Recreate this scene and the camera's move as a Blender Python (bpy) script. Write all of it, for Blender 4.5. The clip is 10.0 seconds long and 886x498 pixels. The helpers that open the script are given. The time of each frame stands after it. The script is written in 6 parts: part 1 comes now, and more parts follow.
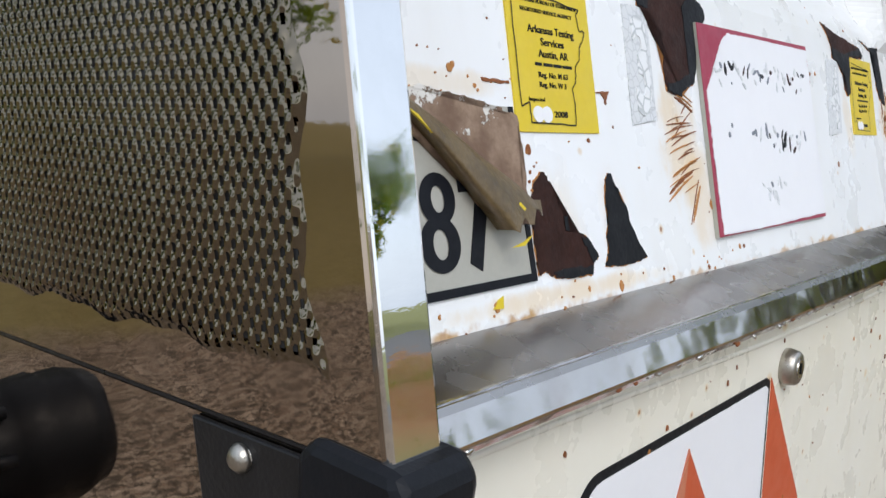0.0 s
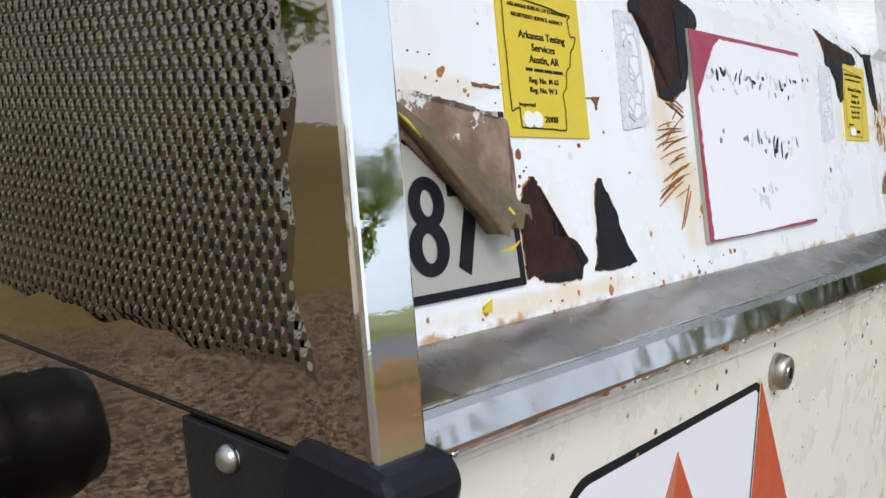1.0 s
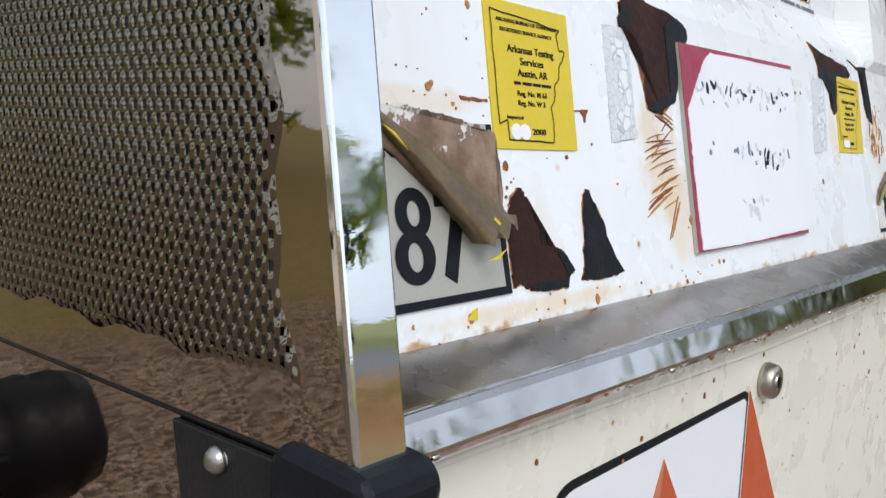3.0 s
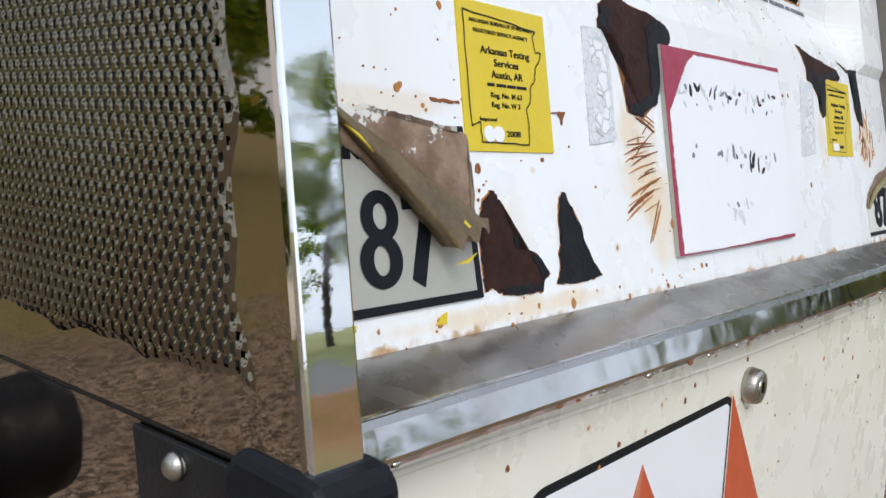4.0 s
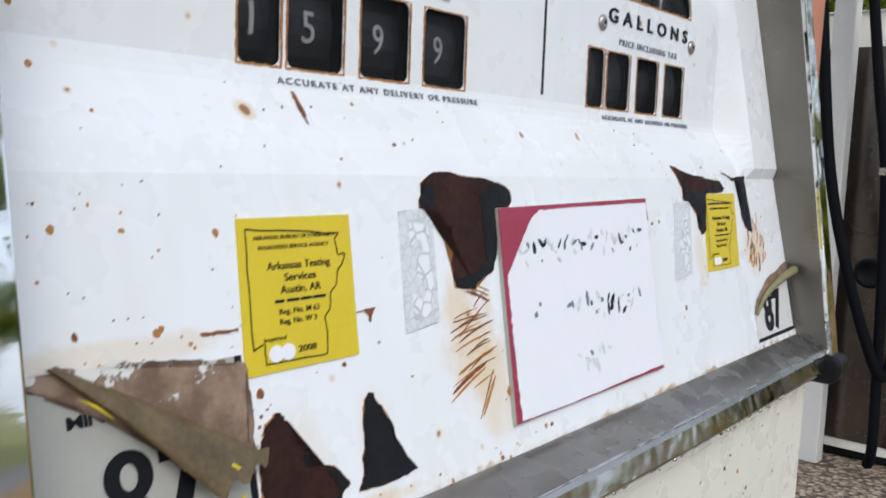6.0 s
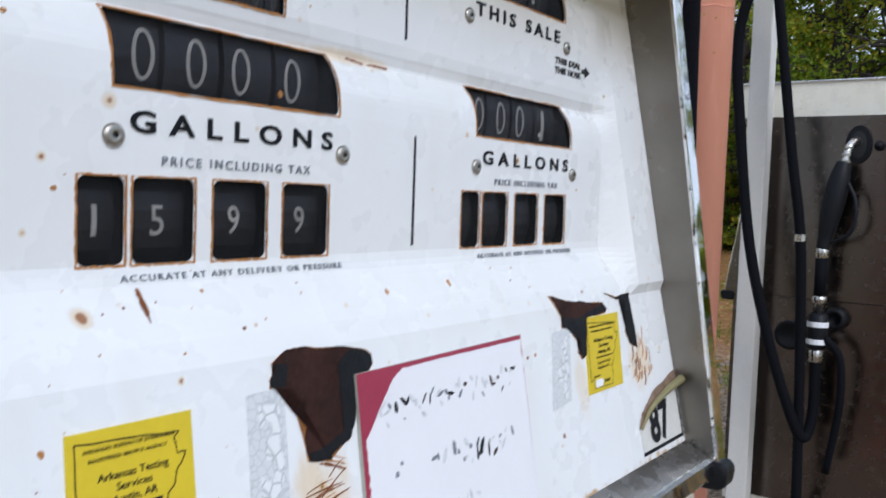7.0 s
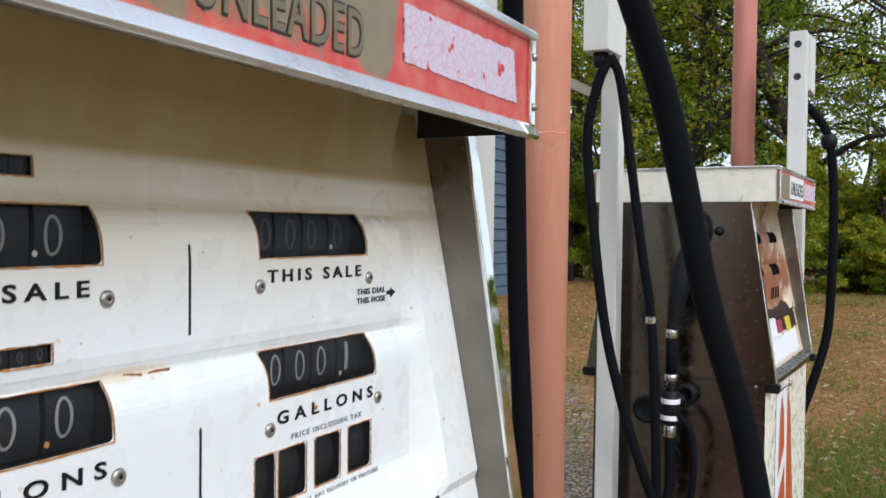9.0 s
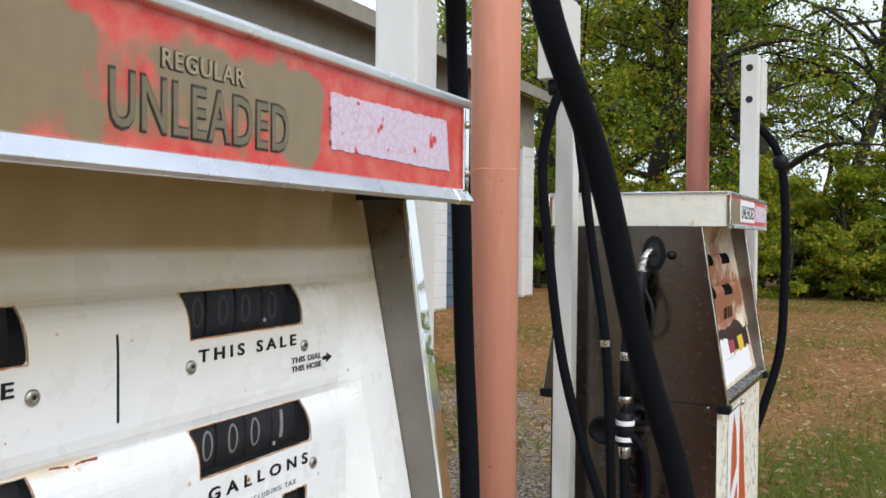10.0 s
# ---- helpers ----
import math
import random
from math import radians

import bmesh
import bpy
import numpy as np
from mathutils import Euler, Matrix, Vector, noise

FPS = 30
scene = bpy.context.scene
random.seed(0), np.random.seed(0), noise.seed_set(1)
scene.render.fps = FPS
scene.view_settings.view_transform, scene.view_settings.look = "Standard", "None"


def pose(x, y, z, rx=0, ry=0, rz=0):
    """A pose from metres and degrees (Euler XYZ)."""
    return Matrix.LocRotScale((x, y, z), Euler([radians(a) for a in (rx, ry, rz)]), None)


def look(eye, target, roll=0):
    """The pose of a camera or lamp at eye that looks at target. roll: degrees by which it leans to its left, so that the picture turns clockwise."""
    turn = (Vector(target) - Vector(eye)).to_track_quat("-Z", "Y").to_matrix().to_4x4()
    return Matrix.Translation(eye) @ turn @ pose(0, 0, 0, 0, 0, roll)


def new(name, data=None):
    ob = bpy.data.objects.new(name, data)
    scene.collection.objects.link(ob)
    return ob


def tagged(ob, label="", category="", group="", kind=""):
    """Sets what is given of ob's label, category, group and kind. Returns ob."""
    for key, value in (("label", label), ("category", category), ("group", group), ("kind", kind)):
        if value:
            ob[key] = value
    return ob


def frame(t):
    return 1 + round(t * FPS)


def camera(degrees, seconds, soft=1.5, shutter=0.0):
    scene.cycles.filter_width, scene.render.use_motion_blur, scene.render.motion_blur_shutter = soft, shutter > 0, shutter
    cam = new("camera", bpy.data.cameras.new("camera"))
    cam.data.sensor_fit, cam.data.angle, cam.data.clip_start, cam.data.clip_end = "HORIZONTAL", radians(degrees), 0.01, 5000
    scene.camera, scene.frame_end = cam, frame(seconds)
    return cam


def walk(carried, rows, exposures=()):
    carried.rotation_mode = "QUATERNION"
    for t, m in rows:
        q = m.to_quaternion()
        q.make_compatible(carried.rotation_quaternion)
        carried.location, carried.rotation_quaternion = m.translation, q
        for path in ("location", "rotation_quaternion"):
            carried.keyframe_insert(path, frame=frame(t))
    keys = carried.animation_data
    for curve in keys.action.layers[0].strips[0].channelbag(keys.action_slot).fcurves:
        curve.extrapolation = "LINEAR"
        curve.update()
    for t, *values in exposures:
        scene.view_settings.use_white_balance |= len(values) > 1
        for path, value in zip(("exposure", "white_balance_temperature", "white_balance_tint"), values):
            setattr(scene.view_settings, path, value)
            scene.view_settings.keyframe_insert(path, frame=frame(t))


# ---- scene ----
cam = camera(53.6, 10.0, shutter=0.35)
PATH = [
    (0, (-0.21, -0.175, 0.782), (1.32, 1.083, 0.504), 1.7),
    (0.5, (-0.21, -0.176, 0.783), (1.323, 1.079, 0.509), 1.9),
    (1, (-0.21, -0.179, 0.783), (1.323, 1.075, 0.51), 2.1),
    (1.5, (-0.211, -0.181, 0.783), (1.324, 1.072, 0.511), 2.3),
    (2, (-0.213, -0.184, 0.783), (1.318, 1.075, 0.515), 2.5),
    (2.5, (-0.213, -0.187, 0.785), (1.315, 1.077, 0.523), 2.5),
    (4, (-0.201, -0.196, 0.786), (1.326, 1.071, 0.531), 2.7),
    (4.5, (-0.189, -0.203, 0.792), (1.331, 1.072, 0.54), 2.9),
    (5, (-0.176, -0.218, 0.809), (1.342, 1.061, 0.565), 2.9),
    (5.5, (-0.162, -0.237, 0.835), (1.369, 1.032, 0.618), 2.2),
    (5.7, (-0.153, -0.239, 0.851), (1.39, 1.012, 0.622), 2.4),
    (6.8, (-0.125, -0.278, 0.928), (1.497, 0.885, 0.798), 2.0),
    (7, (-0.121, -0.289, 0.947), (1.517, 0.853, 0.833), 2.2),
    (7.5, (-0.113, -0.314, 0.998), (1.571, 0.764, 0.925), 2.1),
    (8, (-0.11, -0.337, 1.047), (1.607, 0.687, 0.998), 1.9),
    (8.5, (-0.111, -0.353, 1.09), (1.634, 0.624, 1.047), 1.2),
    (9, (-0.112, -0.372, 1.132), (1.655, 0.565, 1.093), 0.8),
    (9.5, (-0.113, -0.391, 1.162), (1.673, 0.508, 1.131), 0.5),
    (10, (-0.117, -0.413, 1.195), (1.682, 0.46, 1.168), 0.6),
]
walk(cam, [(t, look(eye, target, roll)) for t, eye, target, roll in PATH],
     [(0, 0.45, 6350, 10), (4.5, 0.47, 6350, 10), (5.5, 0.38, 6380, 10), (7.0, 0.32, 6020, 11), (7.5, 0.40, 6020, 11), (8.0, 0.52, 6150, 11), (9.0, 0.58, 6350, 9), (10.0, 0.6, 6500, 9)])

# ---- world and light: bright overcast afternoon ----
SUN_EL, SUN_AZ = 42.0, 215.0
world = bpy.data.worlds.new("world")
scene.world = world
world.use_nodes = True
wn = world.node_tree.nodes
sky = wn.new("ShaderNodeTexSky")
sky.sky_type, sky.sun_disc = "NISHITA", False
sky.sun_elevation, sky.sun_rotation = radians(SUN_EL), radians(SUN_AZ)
sky.air_density, sky.dust_density, sky.ozone_density = 1.0, 2.0, 2.0
pale = wn.new("ShaderNodeHueSaturation")
pale.inputs["Saturation"].default_value = 0.5
world.node_tree.links.new(sky.outputs[0], pale.inputs["Color"])
veil = wn.new("ShaderNodeMix")
veil.data_type = "RGBA"
veil.inputs["Factor"].default_value = 0.6
veil.inputs["B"].default_value = (6.3, 7.2, 8.6, 1)
world.node_tree.links.new(pale.outputs[0], veil.inputs["A"])
world.node_tree.links.new(veil.outputs["Result"], wn["Background"].inputs["Color"])
wn["Background"].inputs["Strength"].default_value = 0.13
sun = new("sun", bpy.data.lights.new("sun", "SUN"))
sun.data.energy, sun.data.angle, sun.data.color = 1.0, radians(25), (1.0, 0.97, 0.93)
az, el = radians(SUN_AZ), radians(SUN_EL)
sun.matrix_world = look((math.sin(az) * math.cos(el) * 30, math.cos(az) * math.cos(el) * 30, math.sin(el) * 30), (0, 0, 0))


# ---- materials ----
class Nodes:
    """Short hand for building one node material."""

    def __init__(self, name):
        self.m = bpy.data.materials.new(name)
        self.m.use_nodes = True
        self.t = self.m.node_tree
        self.b = self.t.nodes["Principled BSDF"]
        self.c = self.t.nodes.new("ShaderNodeTexCoord").outputs["Object"]

    def link(self, a, b):
        self.t.links.new(a, b)

    def put(self, socket, v):
        if isinstance(v, bpy.types.NodeSocket):
            self.link(v, socket)
        else:
            socket.default_value = v if not isinstance(v, tuple) or len(v) != 3 or socket.type == "VECTOR" else (*v, 1)

    def noise(self, scale, detail=4, rough=0.55, stretch=None, seed=0.0):
        n = self.t.nodes.new("ShaderNodeTexNoise")
        n.inputs["Scale"].default_value, n.inputs["Detail"].default_value, n.inputs["Roughness"].default_value = scale, detail, rough
        mp = self.t.nodes.new("ShaderNodeMapping")
        mp.inputs["Location"].default_value = (seed, seed * 1.7, seed * 0.6)
        if stretch:
            mp.inputs["Scale"].default_value = stretch
        self.link(self.c, mp.inputs["Vector"])
        self.link(mp.outputs[0], n.inputs["Vector"])
        return n.outputs["Fac"]

    def voronoi(self, scale, feature="F1"):
        n = self.t.nodes.new("ShaderNodeTexVoronoi")
        n.feature = feature
        n.inputs["Scale"].default_value = scale
        self.link(self.c, n.inputs["Vector"])
        return n

    def step(self, v, lo, hi, a=0.0, b=1.0):
        n = self.t.nodes.new("ShaderNodeMapRange")
        n.interpolation_type = "SMOOTHSTEP"
        for k, x in zip(("Value", "From Min", "From Max", "To Min", "To Max"), (v, lo, hi, a, b)):
            self.put(n.inputs[k], x)
        return n.outputs[0]

    def math(self, op, a, b=0.0):
        n = self.t.nodes.new("ShaderNodeMath")
        n.operation = op
        self.put(n.inputs[0], a)
        self.put(n.inputs[1], b)
        return n.outputs[0]

    def mix(self, f, a, b):
        n = self.t.nodes.new("ShaderNodeMix")
        n.data_type = "RGBA"
        self.put(n.inputs["Factor"], f)
        self.put(n.inputs["A"], a)
        self.put(n.inputs["B"], b)
        return n.outputs["Result"]

    def axis(self, k):
        n = self.t.nodes.new("ShaderNodeSeparateXYZ")
        self.link(self.c, n.inputs[0])
        return n.outputs[k]

    def bump(self, h, strength, dist=0.001):
        n = self.t.nodes.new("ShaderNodeBump")
        n.inputs["Strength"].default_value, n.inputs["Distance"].default_value = strength, dist
        self.link(h, n.inputs["Height"])
        self.link(n.outputs[0], self.b.inputs["Normal"])

    def done(self, color=None, rough=None, metal=None, spec=None, **more):
        for k, v in (("Base Color", color), ("Roughness", rough), ("Metallic", metal), ("Specular IOR Level", spec), *more.items()):
            if v is not None:
                self.put(self.b.inputs[k], v)
        return self.m


def plain(name, color, rough=0.5, metal=0.0, vary=0.25, scale=30.0, bump=0.1, dark=0.6, spec=0.5, **more):
    """A surface of one colour with grain and blotches at two scales."""
    n = Nodes(name)
    f = n.math("ADD", n.math("MULTIPLY", n.noise(scale, 5), 0.6), n.math("MULTIPLY", n.noise(scale * 7, 3, seed=3), 0.4))
    c = n.mix(n.step(f, 0.3, 0.7, 0.0, vary), color, tuple(x * dark for x in color))
    if bump:
        n.bump(n.noise(scale * 9, 3), bump, 0.0006)
    return n.done(c, n.step(n.noise(scale * 2, 4, seed=7), 0.3, 0.7, max(0, rough - 0.08), min(1, rough + 0.08)), metal, spec, **more)


RUST_A, RUST_B = (0.28, 0.095, 0.022), (0.62, 0.39, 0.10)


def spots(n, base, scale, share, size, seed=0.0):
    """Rust pits scattered over base, each with a stained rim."""
    v = n.voronoi(scale)
    sep = n.t.nodes.new("ShaderNodeSeparateColor")
    n.link(v.outputs["Color"], sep.inputs[0])
    few = n.math("GREATER_THAN", sep.outputs[0], 1 - share)
    big = n.math("MULTIPLY", n.math("ADD", sep.outputs[1], 0.35), size)
    d = n.math("ADD", v.outputs["Distance"], n.math("MULTIPLY", n.math("SUBTRACT", n.noise(scale * 3, 4, seed=seed), 0.5), size * 1.2))
    halo = n.math("MULTIPLY", n.step(d, big, n.math("MULTIPLY", big, 2.1), 1, 0), few)
    core = n.math("MULTIPLY", n.step(d, n.math("MULTIPLY", big, 0.55), big, 1, 0), few)
    return n.mix(n.math("MULTIPLY", core, 0.9), n.mix(n.math("MULTIPLY", halo, 0.45), base, RUST_B), RUST_A)


def enamel(name, color, share, edge_z=None, grime_shade_z=None, stains=()):
    n = Nodes(name)
    c = n.mix(n.step(n.noise(6, 3), 0.3, 0.8, 0, 0.35), color, tuple(x * y for x, y in zip(color, (0.93, 0.9, 0.82))))
    c = n.mix(n.step(n.noise(40, 3, stretch=(1, 1, 0.1), seed=5), 0.45, 0.85, 0, 0.09), c, (0.55, 0.45, 0.3))
    for x, z, rx, rz, much in stains:
        dx = n.math("DIVIDE", n.math("SUBTRACT", n.axis(0), x), rx)
        dz = n.math("DIVIDE", n.math("SUBTRACT", n.axis(2), z), rz)
        d = n.math("ADD", n.math("ADD", n.math("MULTIPLY", dx, dx), n.math("MULTIPLY", dz, dz)), n.math("MULTIPLY", n.math("SUBTRACT", n.noise(55, 5, 0.65, stretch=(1, 1, 0.55), seed=x * 9), 0.5), 2.4))
        c = n.mix(n.step(d, 0.0, 1.25, much, 0.0), c, (0.70, 0.46, 0.15))
    c = spots(n, c, 48, share, 0.13)
    c = spots(n, c, 120, share * 0.8, 0.15, 4.0)
    if edge_z is not None:
        near = n.step(n.math("ADD", n.axis(2), n.math("MULTIPLY", n.noise(90, 5, seed=2), 0.018)), edge_z + 0.0050, edge_z + 0.0090, 1, 0)
        c = n.mix(n.math("MULTIPLY", near, n.step(n.noise(38, 4, seed=9), 0.44, 0.62, 0.12, 0.9)), c, n.mix(n.noise(200, 3), RUST_A, RUST_B))
    if grime_shade_z is not None:
        # brown dirt above the crease, with the overhanging sign's shade painted into it
        g = n.math("MULTIPLY", n.step(n.axis(2), grime_shade_z - 0.006, grime_shade_z + 0.006), n.step(n.noise(14, 6, stretch=(1, 1, 0.25), seed=1), 0.25, 0.7, 0.8, 1))
        film = n.math("MULTIPLY", n.step(n.axis(2), grime_shade_z - 0.13, grime_shade_z - 0.01), n.step(n.noise(9, 6, stretch=(1, 1, 0.3), seed=7), 0.2, 0.75, 0.65, 1.0))
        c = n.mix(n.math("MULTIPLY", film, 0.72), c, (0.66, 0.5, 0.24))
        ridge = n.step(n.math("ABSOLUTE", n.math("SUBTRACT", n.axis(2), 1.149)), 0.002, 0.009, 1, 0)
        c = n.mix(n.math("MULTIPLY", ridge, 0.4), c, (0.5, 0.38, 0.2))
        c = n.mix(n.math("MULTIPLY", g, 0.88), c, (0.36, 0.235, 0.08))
        n.bump(n.noise(16, 3), 0.12, 0.002)
        return n.done(c, n.math("ADD", n.step(n.noise(25, 4, seed=6), 0.3, 0.7, 0.2, 0.42), n.math("MULTIPLY", g, 0.4)), 0.0, 0.4)
    n.bump(n.noise(16, 3), 0.12, 0.002)
    return n.done(c, n.step(n.noise(25, 4, seed=6), 0.3, 0.7, 0.2, 0.42), 0.0, 0.5)


def steel(name, color, rough, wave, wave_scale, smear=0.12, stain=0.0):
    n = Nodes(name)
    c = n.mix(n.step(n.noise(18, 6), 0.35, 0.75, 0, 0.45), color, tuple(x * 0.72 for x in color))
    if stain:
        c = n.mix(n.step(n.noise(11, 6, seed=8), 0.5, 0.72, 0, stain), c, (0.2, 0.12, 0.07))
        c = spots(n, c, 90, 0.03, 0.1, 2.0)
    h = n.math("ADD", n.noise(wave_scale, 2), n.math("MULTIPLY", n.noise(wave_scale * 16, 4, stretch=(0.3, 1, 1)), 0.02))
    n.bump(h, wave, 0.012)
    return n.done(c, n.step(n.noise(40, 5, seed=4), 0.3, 0.75, rough, rough + smear), 1.0)


M_FACE = enamel("white_enamel", (0.84, 0.85, 0.86), 0.05, edge_z=0.7125, grime_shade_z=1.182, stains=((0.228, 0.778, 0.028, 0.034, 0.5), (0.244, 0.750, 0.020, 0.030, 0.38), (0.672, 0.800, 0.026, 0.030, 0.45), (0.550, 0.795, 0.012, 0.03, 0.3), (0.098, 0.742, 0.022, 0.028, 0.2), (0.148, 0.742, 0.014, 0.026, 0.16), (0.300, 1.034, 0.05, 0.005, 0.45), (0.020, 0.798, 0.06, 0.006, 0.3), (0.095, 0.7150, 0.09, 0.005, 0.45)))


def rusted_face():
    """Dial sheet gone orange-brown from its middle outwards."""
    n = Nodes("rusted_enamel")
    x, z = n.axis(0), n.axis(2)
    wide = n.math("ABSOLUTE", n.math("SUBTRACT", z, 0.985))
    f = n.math("SUBTRACT", n.math("ADD", n.noise(7, 6, 0.65), n.math("MULTIPLY", n.noise(30, 5, 0.65, seed=2), 0.3)), n.math("MULTIPLY", wide, 1.6))
    f = n.math("SUBTRACT", f, n.step(x, 0.55, 0.78, 0.0, 0.25))
    rust = n.mix(n.noise(14, 6, 0.6, seed=5), (0.42, 0.15, 0.05), (0.16, 0.055, 0.03))
    c = n.mix(n.step(f, 0.3, 0.5), (0.66, 0.55, 0.42), rust)
    return n.done(c, 0.6, 0.0)


M_FACE_RUSTY = rusted_face()
M_CREAM = enamel("cream_enamel", (0.86, 0.83, 0.73), 0.05)
M_MIRROR = steel("polished_steel", (0.84, 0.83, 0.81), 0.015, 0.07, 14, 0.07)
M_TRIM = steel("dented_chrome_steel", (0.58, 0.56, 0.54), 0.08, 0.16, 26, 0.12, 0.3)
M_LEDGE = steel("dull_ledge_steel", (0.44, 0.42, 0.4), 0.2, 0.05, 12, 0.14, 0.15)
M_RAIL = steel("bright_rail", (0.9, 0.9, 0.91), 0.26, 0.05, 20, 0.1)
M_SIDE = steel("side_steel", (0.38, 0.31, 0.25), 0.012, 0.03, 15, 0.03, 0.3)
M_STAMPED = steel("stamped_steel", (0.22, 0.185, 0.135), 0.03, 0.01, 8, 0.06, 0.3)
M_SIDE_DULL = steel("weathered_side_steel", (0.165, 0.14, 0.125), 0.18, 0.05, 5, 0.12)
M_WALL = steel("post_inner_steel", (0.26, 0.24, 0.21), 0.26, 0.08, 14, 0.2, 0.35)
M_BLACK = plain("black_plastic", (0.008, 0.009, 0.012), 0.45, vary=0.5, scale=60, bump=0.2, spec=0.2)
M_BLACK_WORN = plain("worn_black_paint", (0.009, 0.009, 0.010), 0.35, vary=0.6, scale=50, bump=0.4, dark=2.0, spec=0.3)
M_HOSE = plain("hose_rubber", (0.006, 0.0065, 0.009), 0.75, vary=0.5, scale=90, bump=0.3, spec=0.08)
M_INK = plain("black_ink", (0.010, 0.011, 0.015), 0.5, vary=0.4, scale=120, bump=0.0, spec=0.15)
M_GREYINK = plain("grey_ink", (0.21, 0.23, 0.27), 0.5, vary=0.5, scale=200, bump=0.0)
M_BOLT = plain("dull_bolt", (0.5, 0.47, 0.42), 0.35, 1.0, vary=0.5, scale=150, bump=0.3)
M_BRASS = plain("silver_fitting", (0.62, 0.6, 0.56), 0.25, 1.0, vary=0.4, scale=80, bump=0.2)
M_WELL = plain("window_well", (0.012, 0.013, 0.015), 0.6, vary=0.5, scale=60, bump=0.0)
M_WHEEL = plain("counter_wheel", (0.016, 0.0165, 0.019), 0.5, vary=0.6, scale=40, bump=0.1)
M_DIGIT = plain("counter_digit", (0.5, 0.48, 0.43), 0.6, vary=0.6, scale=200, bump=0.0)
M_DIGIT_PALE = plain("faded_digit", (0.13, 0.13, 0.128), 0.6, vary=0.6, scale=200, bump=0.0)
M_YELLOW = plain("yellow_decal", (0.72, 0.54, 0.015), 0.45, vary=0.3, scale=40, bump=0.05, dark=0.75)
M_PAPER = plain("white_decal", (0.85, 0.85, 0.875), 0.5, vary=0.12, scale=30, bump=0.05, dark=0.85)
M_MAROON = plain("maroon_decal", (0.36, 0.03, 0.07), 0.5, vary=0.3, scale=40, bump=0.05)
M_EDGE = plain("placard_edge", (0.42, 0.42, 0.36), 0.6, vary=0.3, scale=60)
M_GREYDECAL = plain("grey_decal", (0.43, 0.42, 0.37), 0.5, vary=0.35, scale=50, bump=0.1, dark=0.75)


def glue_mat():
    """Dried brown glue with chips of white backing left in it."""
    n = Nodes("dried_glue")
    c = n.mix(n.step(n.noise(60, 6, 0.6), 0.35, 0.65), (0.17, 0.105, 0.07), (0.34, 0.24, 0.17))
    edge = n.step(n.axis(2), 0.775, 0.797, 0.0, 0.13)
    chips = n.step(n.math("ADD", n.noise(75, 6, 0.7, seed=4), edge), 0.645, 0.675)
    c = n.mix(chips, c, (0.74, 0.71, 0.66))
    n.bump(n.math("ADD", n.noise(140, 5), n.math("MULTIPLY", chips, 0.8)), 0.7, 0.0007)
    return n.done(c, 0.7, 0.0, 0.3)


M_GLUE = glue_mat()
M_CURL = plain("curled_decal", (0.17, 0.115, 0.05), 0.38, vary=0.8, scale=55, bump=0.6, dark=0.35)
M_CURLPALE = plain("pale_curled_decal", (0.27, 0.24, 0.11), 0.5, vary=0.6, scale=55, bump=0.4, dark=0.5)
M_FLAKE = plain("white_flake", (0.7, 0.68, 0.64), 0.7, vary=0.3, scale=100, bump=0.4)
M_BARE = plain("bare_rusted_steel", (0.046, 0.017, 0.012), 0.7, vary=0.9, scale=45, bump=0.8, dark=0.35, spec=0.2)
M_BAREBLACK = plain("bare_dark_steel", (0.011, 0.012, 0.015), 0.6, vary=0.7, scale=45, bump=0.6, dark=0.5, spec=0.2)
M_RUST = plain("rust_stain", (0.27, 0.085, 0.022), 0.8, vary=0.8, scale=90, bump=0.4, dark=0.5)
M_RUSTPALE = plain("pale_rust", (0.5, 0.22, 0.06), 0.8, vary=0.6, scale=90, bump=0.2, dark=0.6)
# near-black colour that puts in the shade beneath the sign box
M_SHADE_DARK = plain("shade_dark_soffit", (0.03, 0.026, 0.02), 0.8, vary=0.5, scale=20, bump=0.2, spec=0.2)


def crazed(name, cell, gap, scale):
    """Old film broken into small islands."""
    n = Nodes(name)
    v = n.voronoi(scale, "DISTANCE_TO_EDGE")
    c = n.mix(n.step(v.outputs["Distance"], 0.03, 0.09, 1, 0), n.mix(n.noise(90, 4), cell, tuple(x * 0.94 for x in cell)), gap)
    n.bump(n.step(v.outputs["Distance"], 0.0, 0.1), 0.3, 0.0006)
    return n.done(c, 0.5, 0.0)


M_GHOST = crazed("ghost_decal", (0.72, 0.735, 0.75), (0.58, 0.595, 0.61), 200)
M_GHOSTW = crazed("ghost_decal_white", (0.85, 0.86, 0.87), (0.52, 0.54, 0.55), 130)
M_ORANGE = plain("orange_red_paint", (0.58, 0.1, 0.035), 0.4, vary=0.25, scale=30, bump=0.05, dark=0.75)


def pole_paint(name, color, share):
    """Brushed-on pole paint, bleached in streaks, with rust breaking through in flecks."""
    n = Nodes(name)
    c = n.mix(n.step(n.noise(7, 5, stretch=(1, 1, 0.25)), 0.35, 0.7, 0, 0.5), color, tuple(x * k for x, k in zip(color, (0.9, 0.78, 0.74))))
    c = n.mix(n.step(n.noise(60, 4, stretch=(1, 1, 0.12), seed=4), 0.5, 0.75, 0, 0.3), c, tuple(min(0.9, x * 1.15 + 0.06) for x in color))
    c = spots(n, c, 34, share, 0.07, 3.0)
    c = spots(n, c, 85, share, 0.12, 6.0)
    n.bump(n.math("ADD", n.noise(50, 4), n.math("MULTIPLY", n.noise(9, 3), 0.8)), 0.3, 0.0015)
    return n.done(c, n.step(n.noise(22, 4, seed=7), 0.3, 0.7, 0.42, 0.62), 0.0, 0.4)


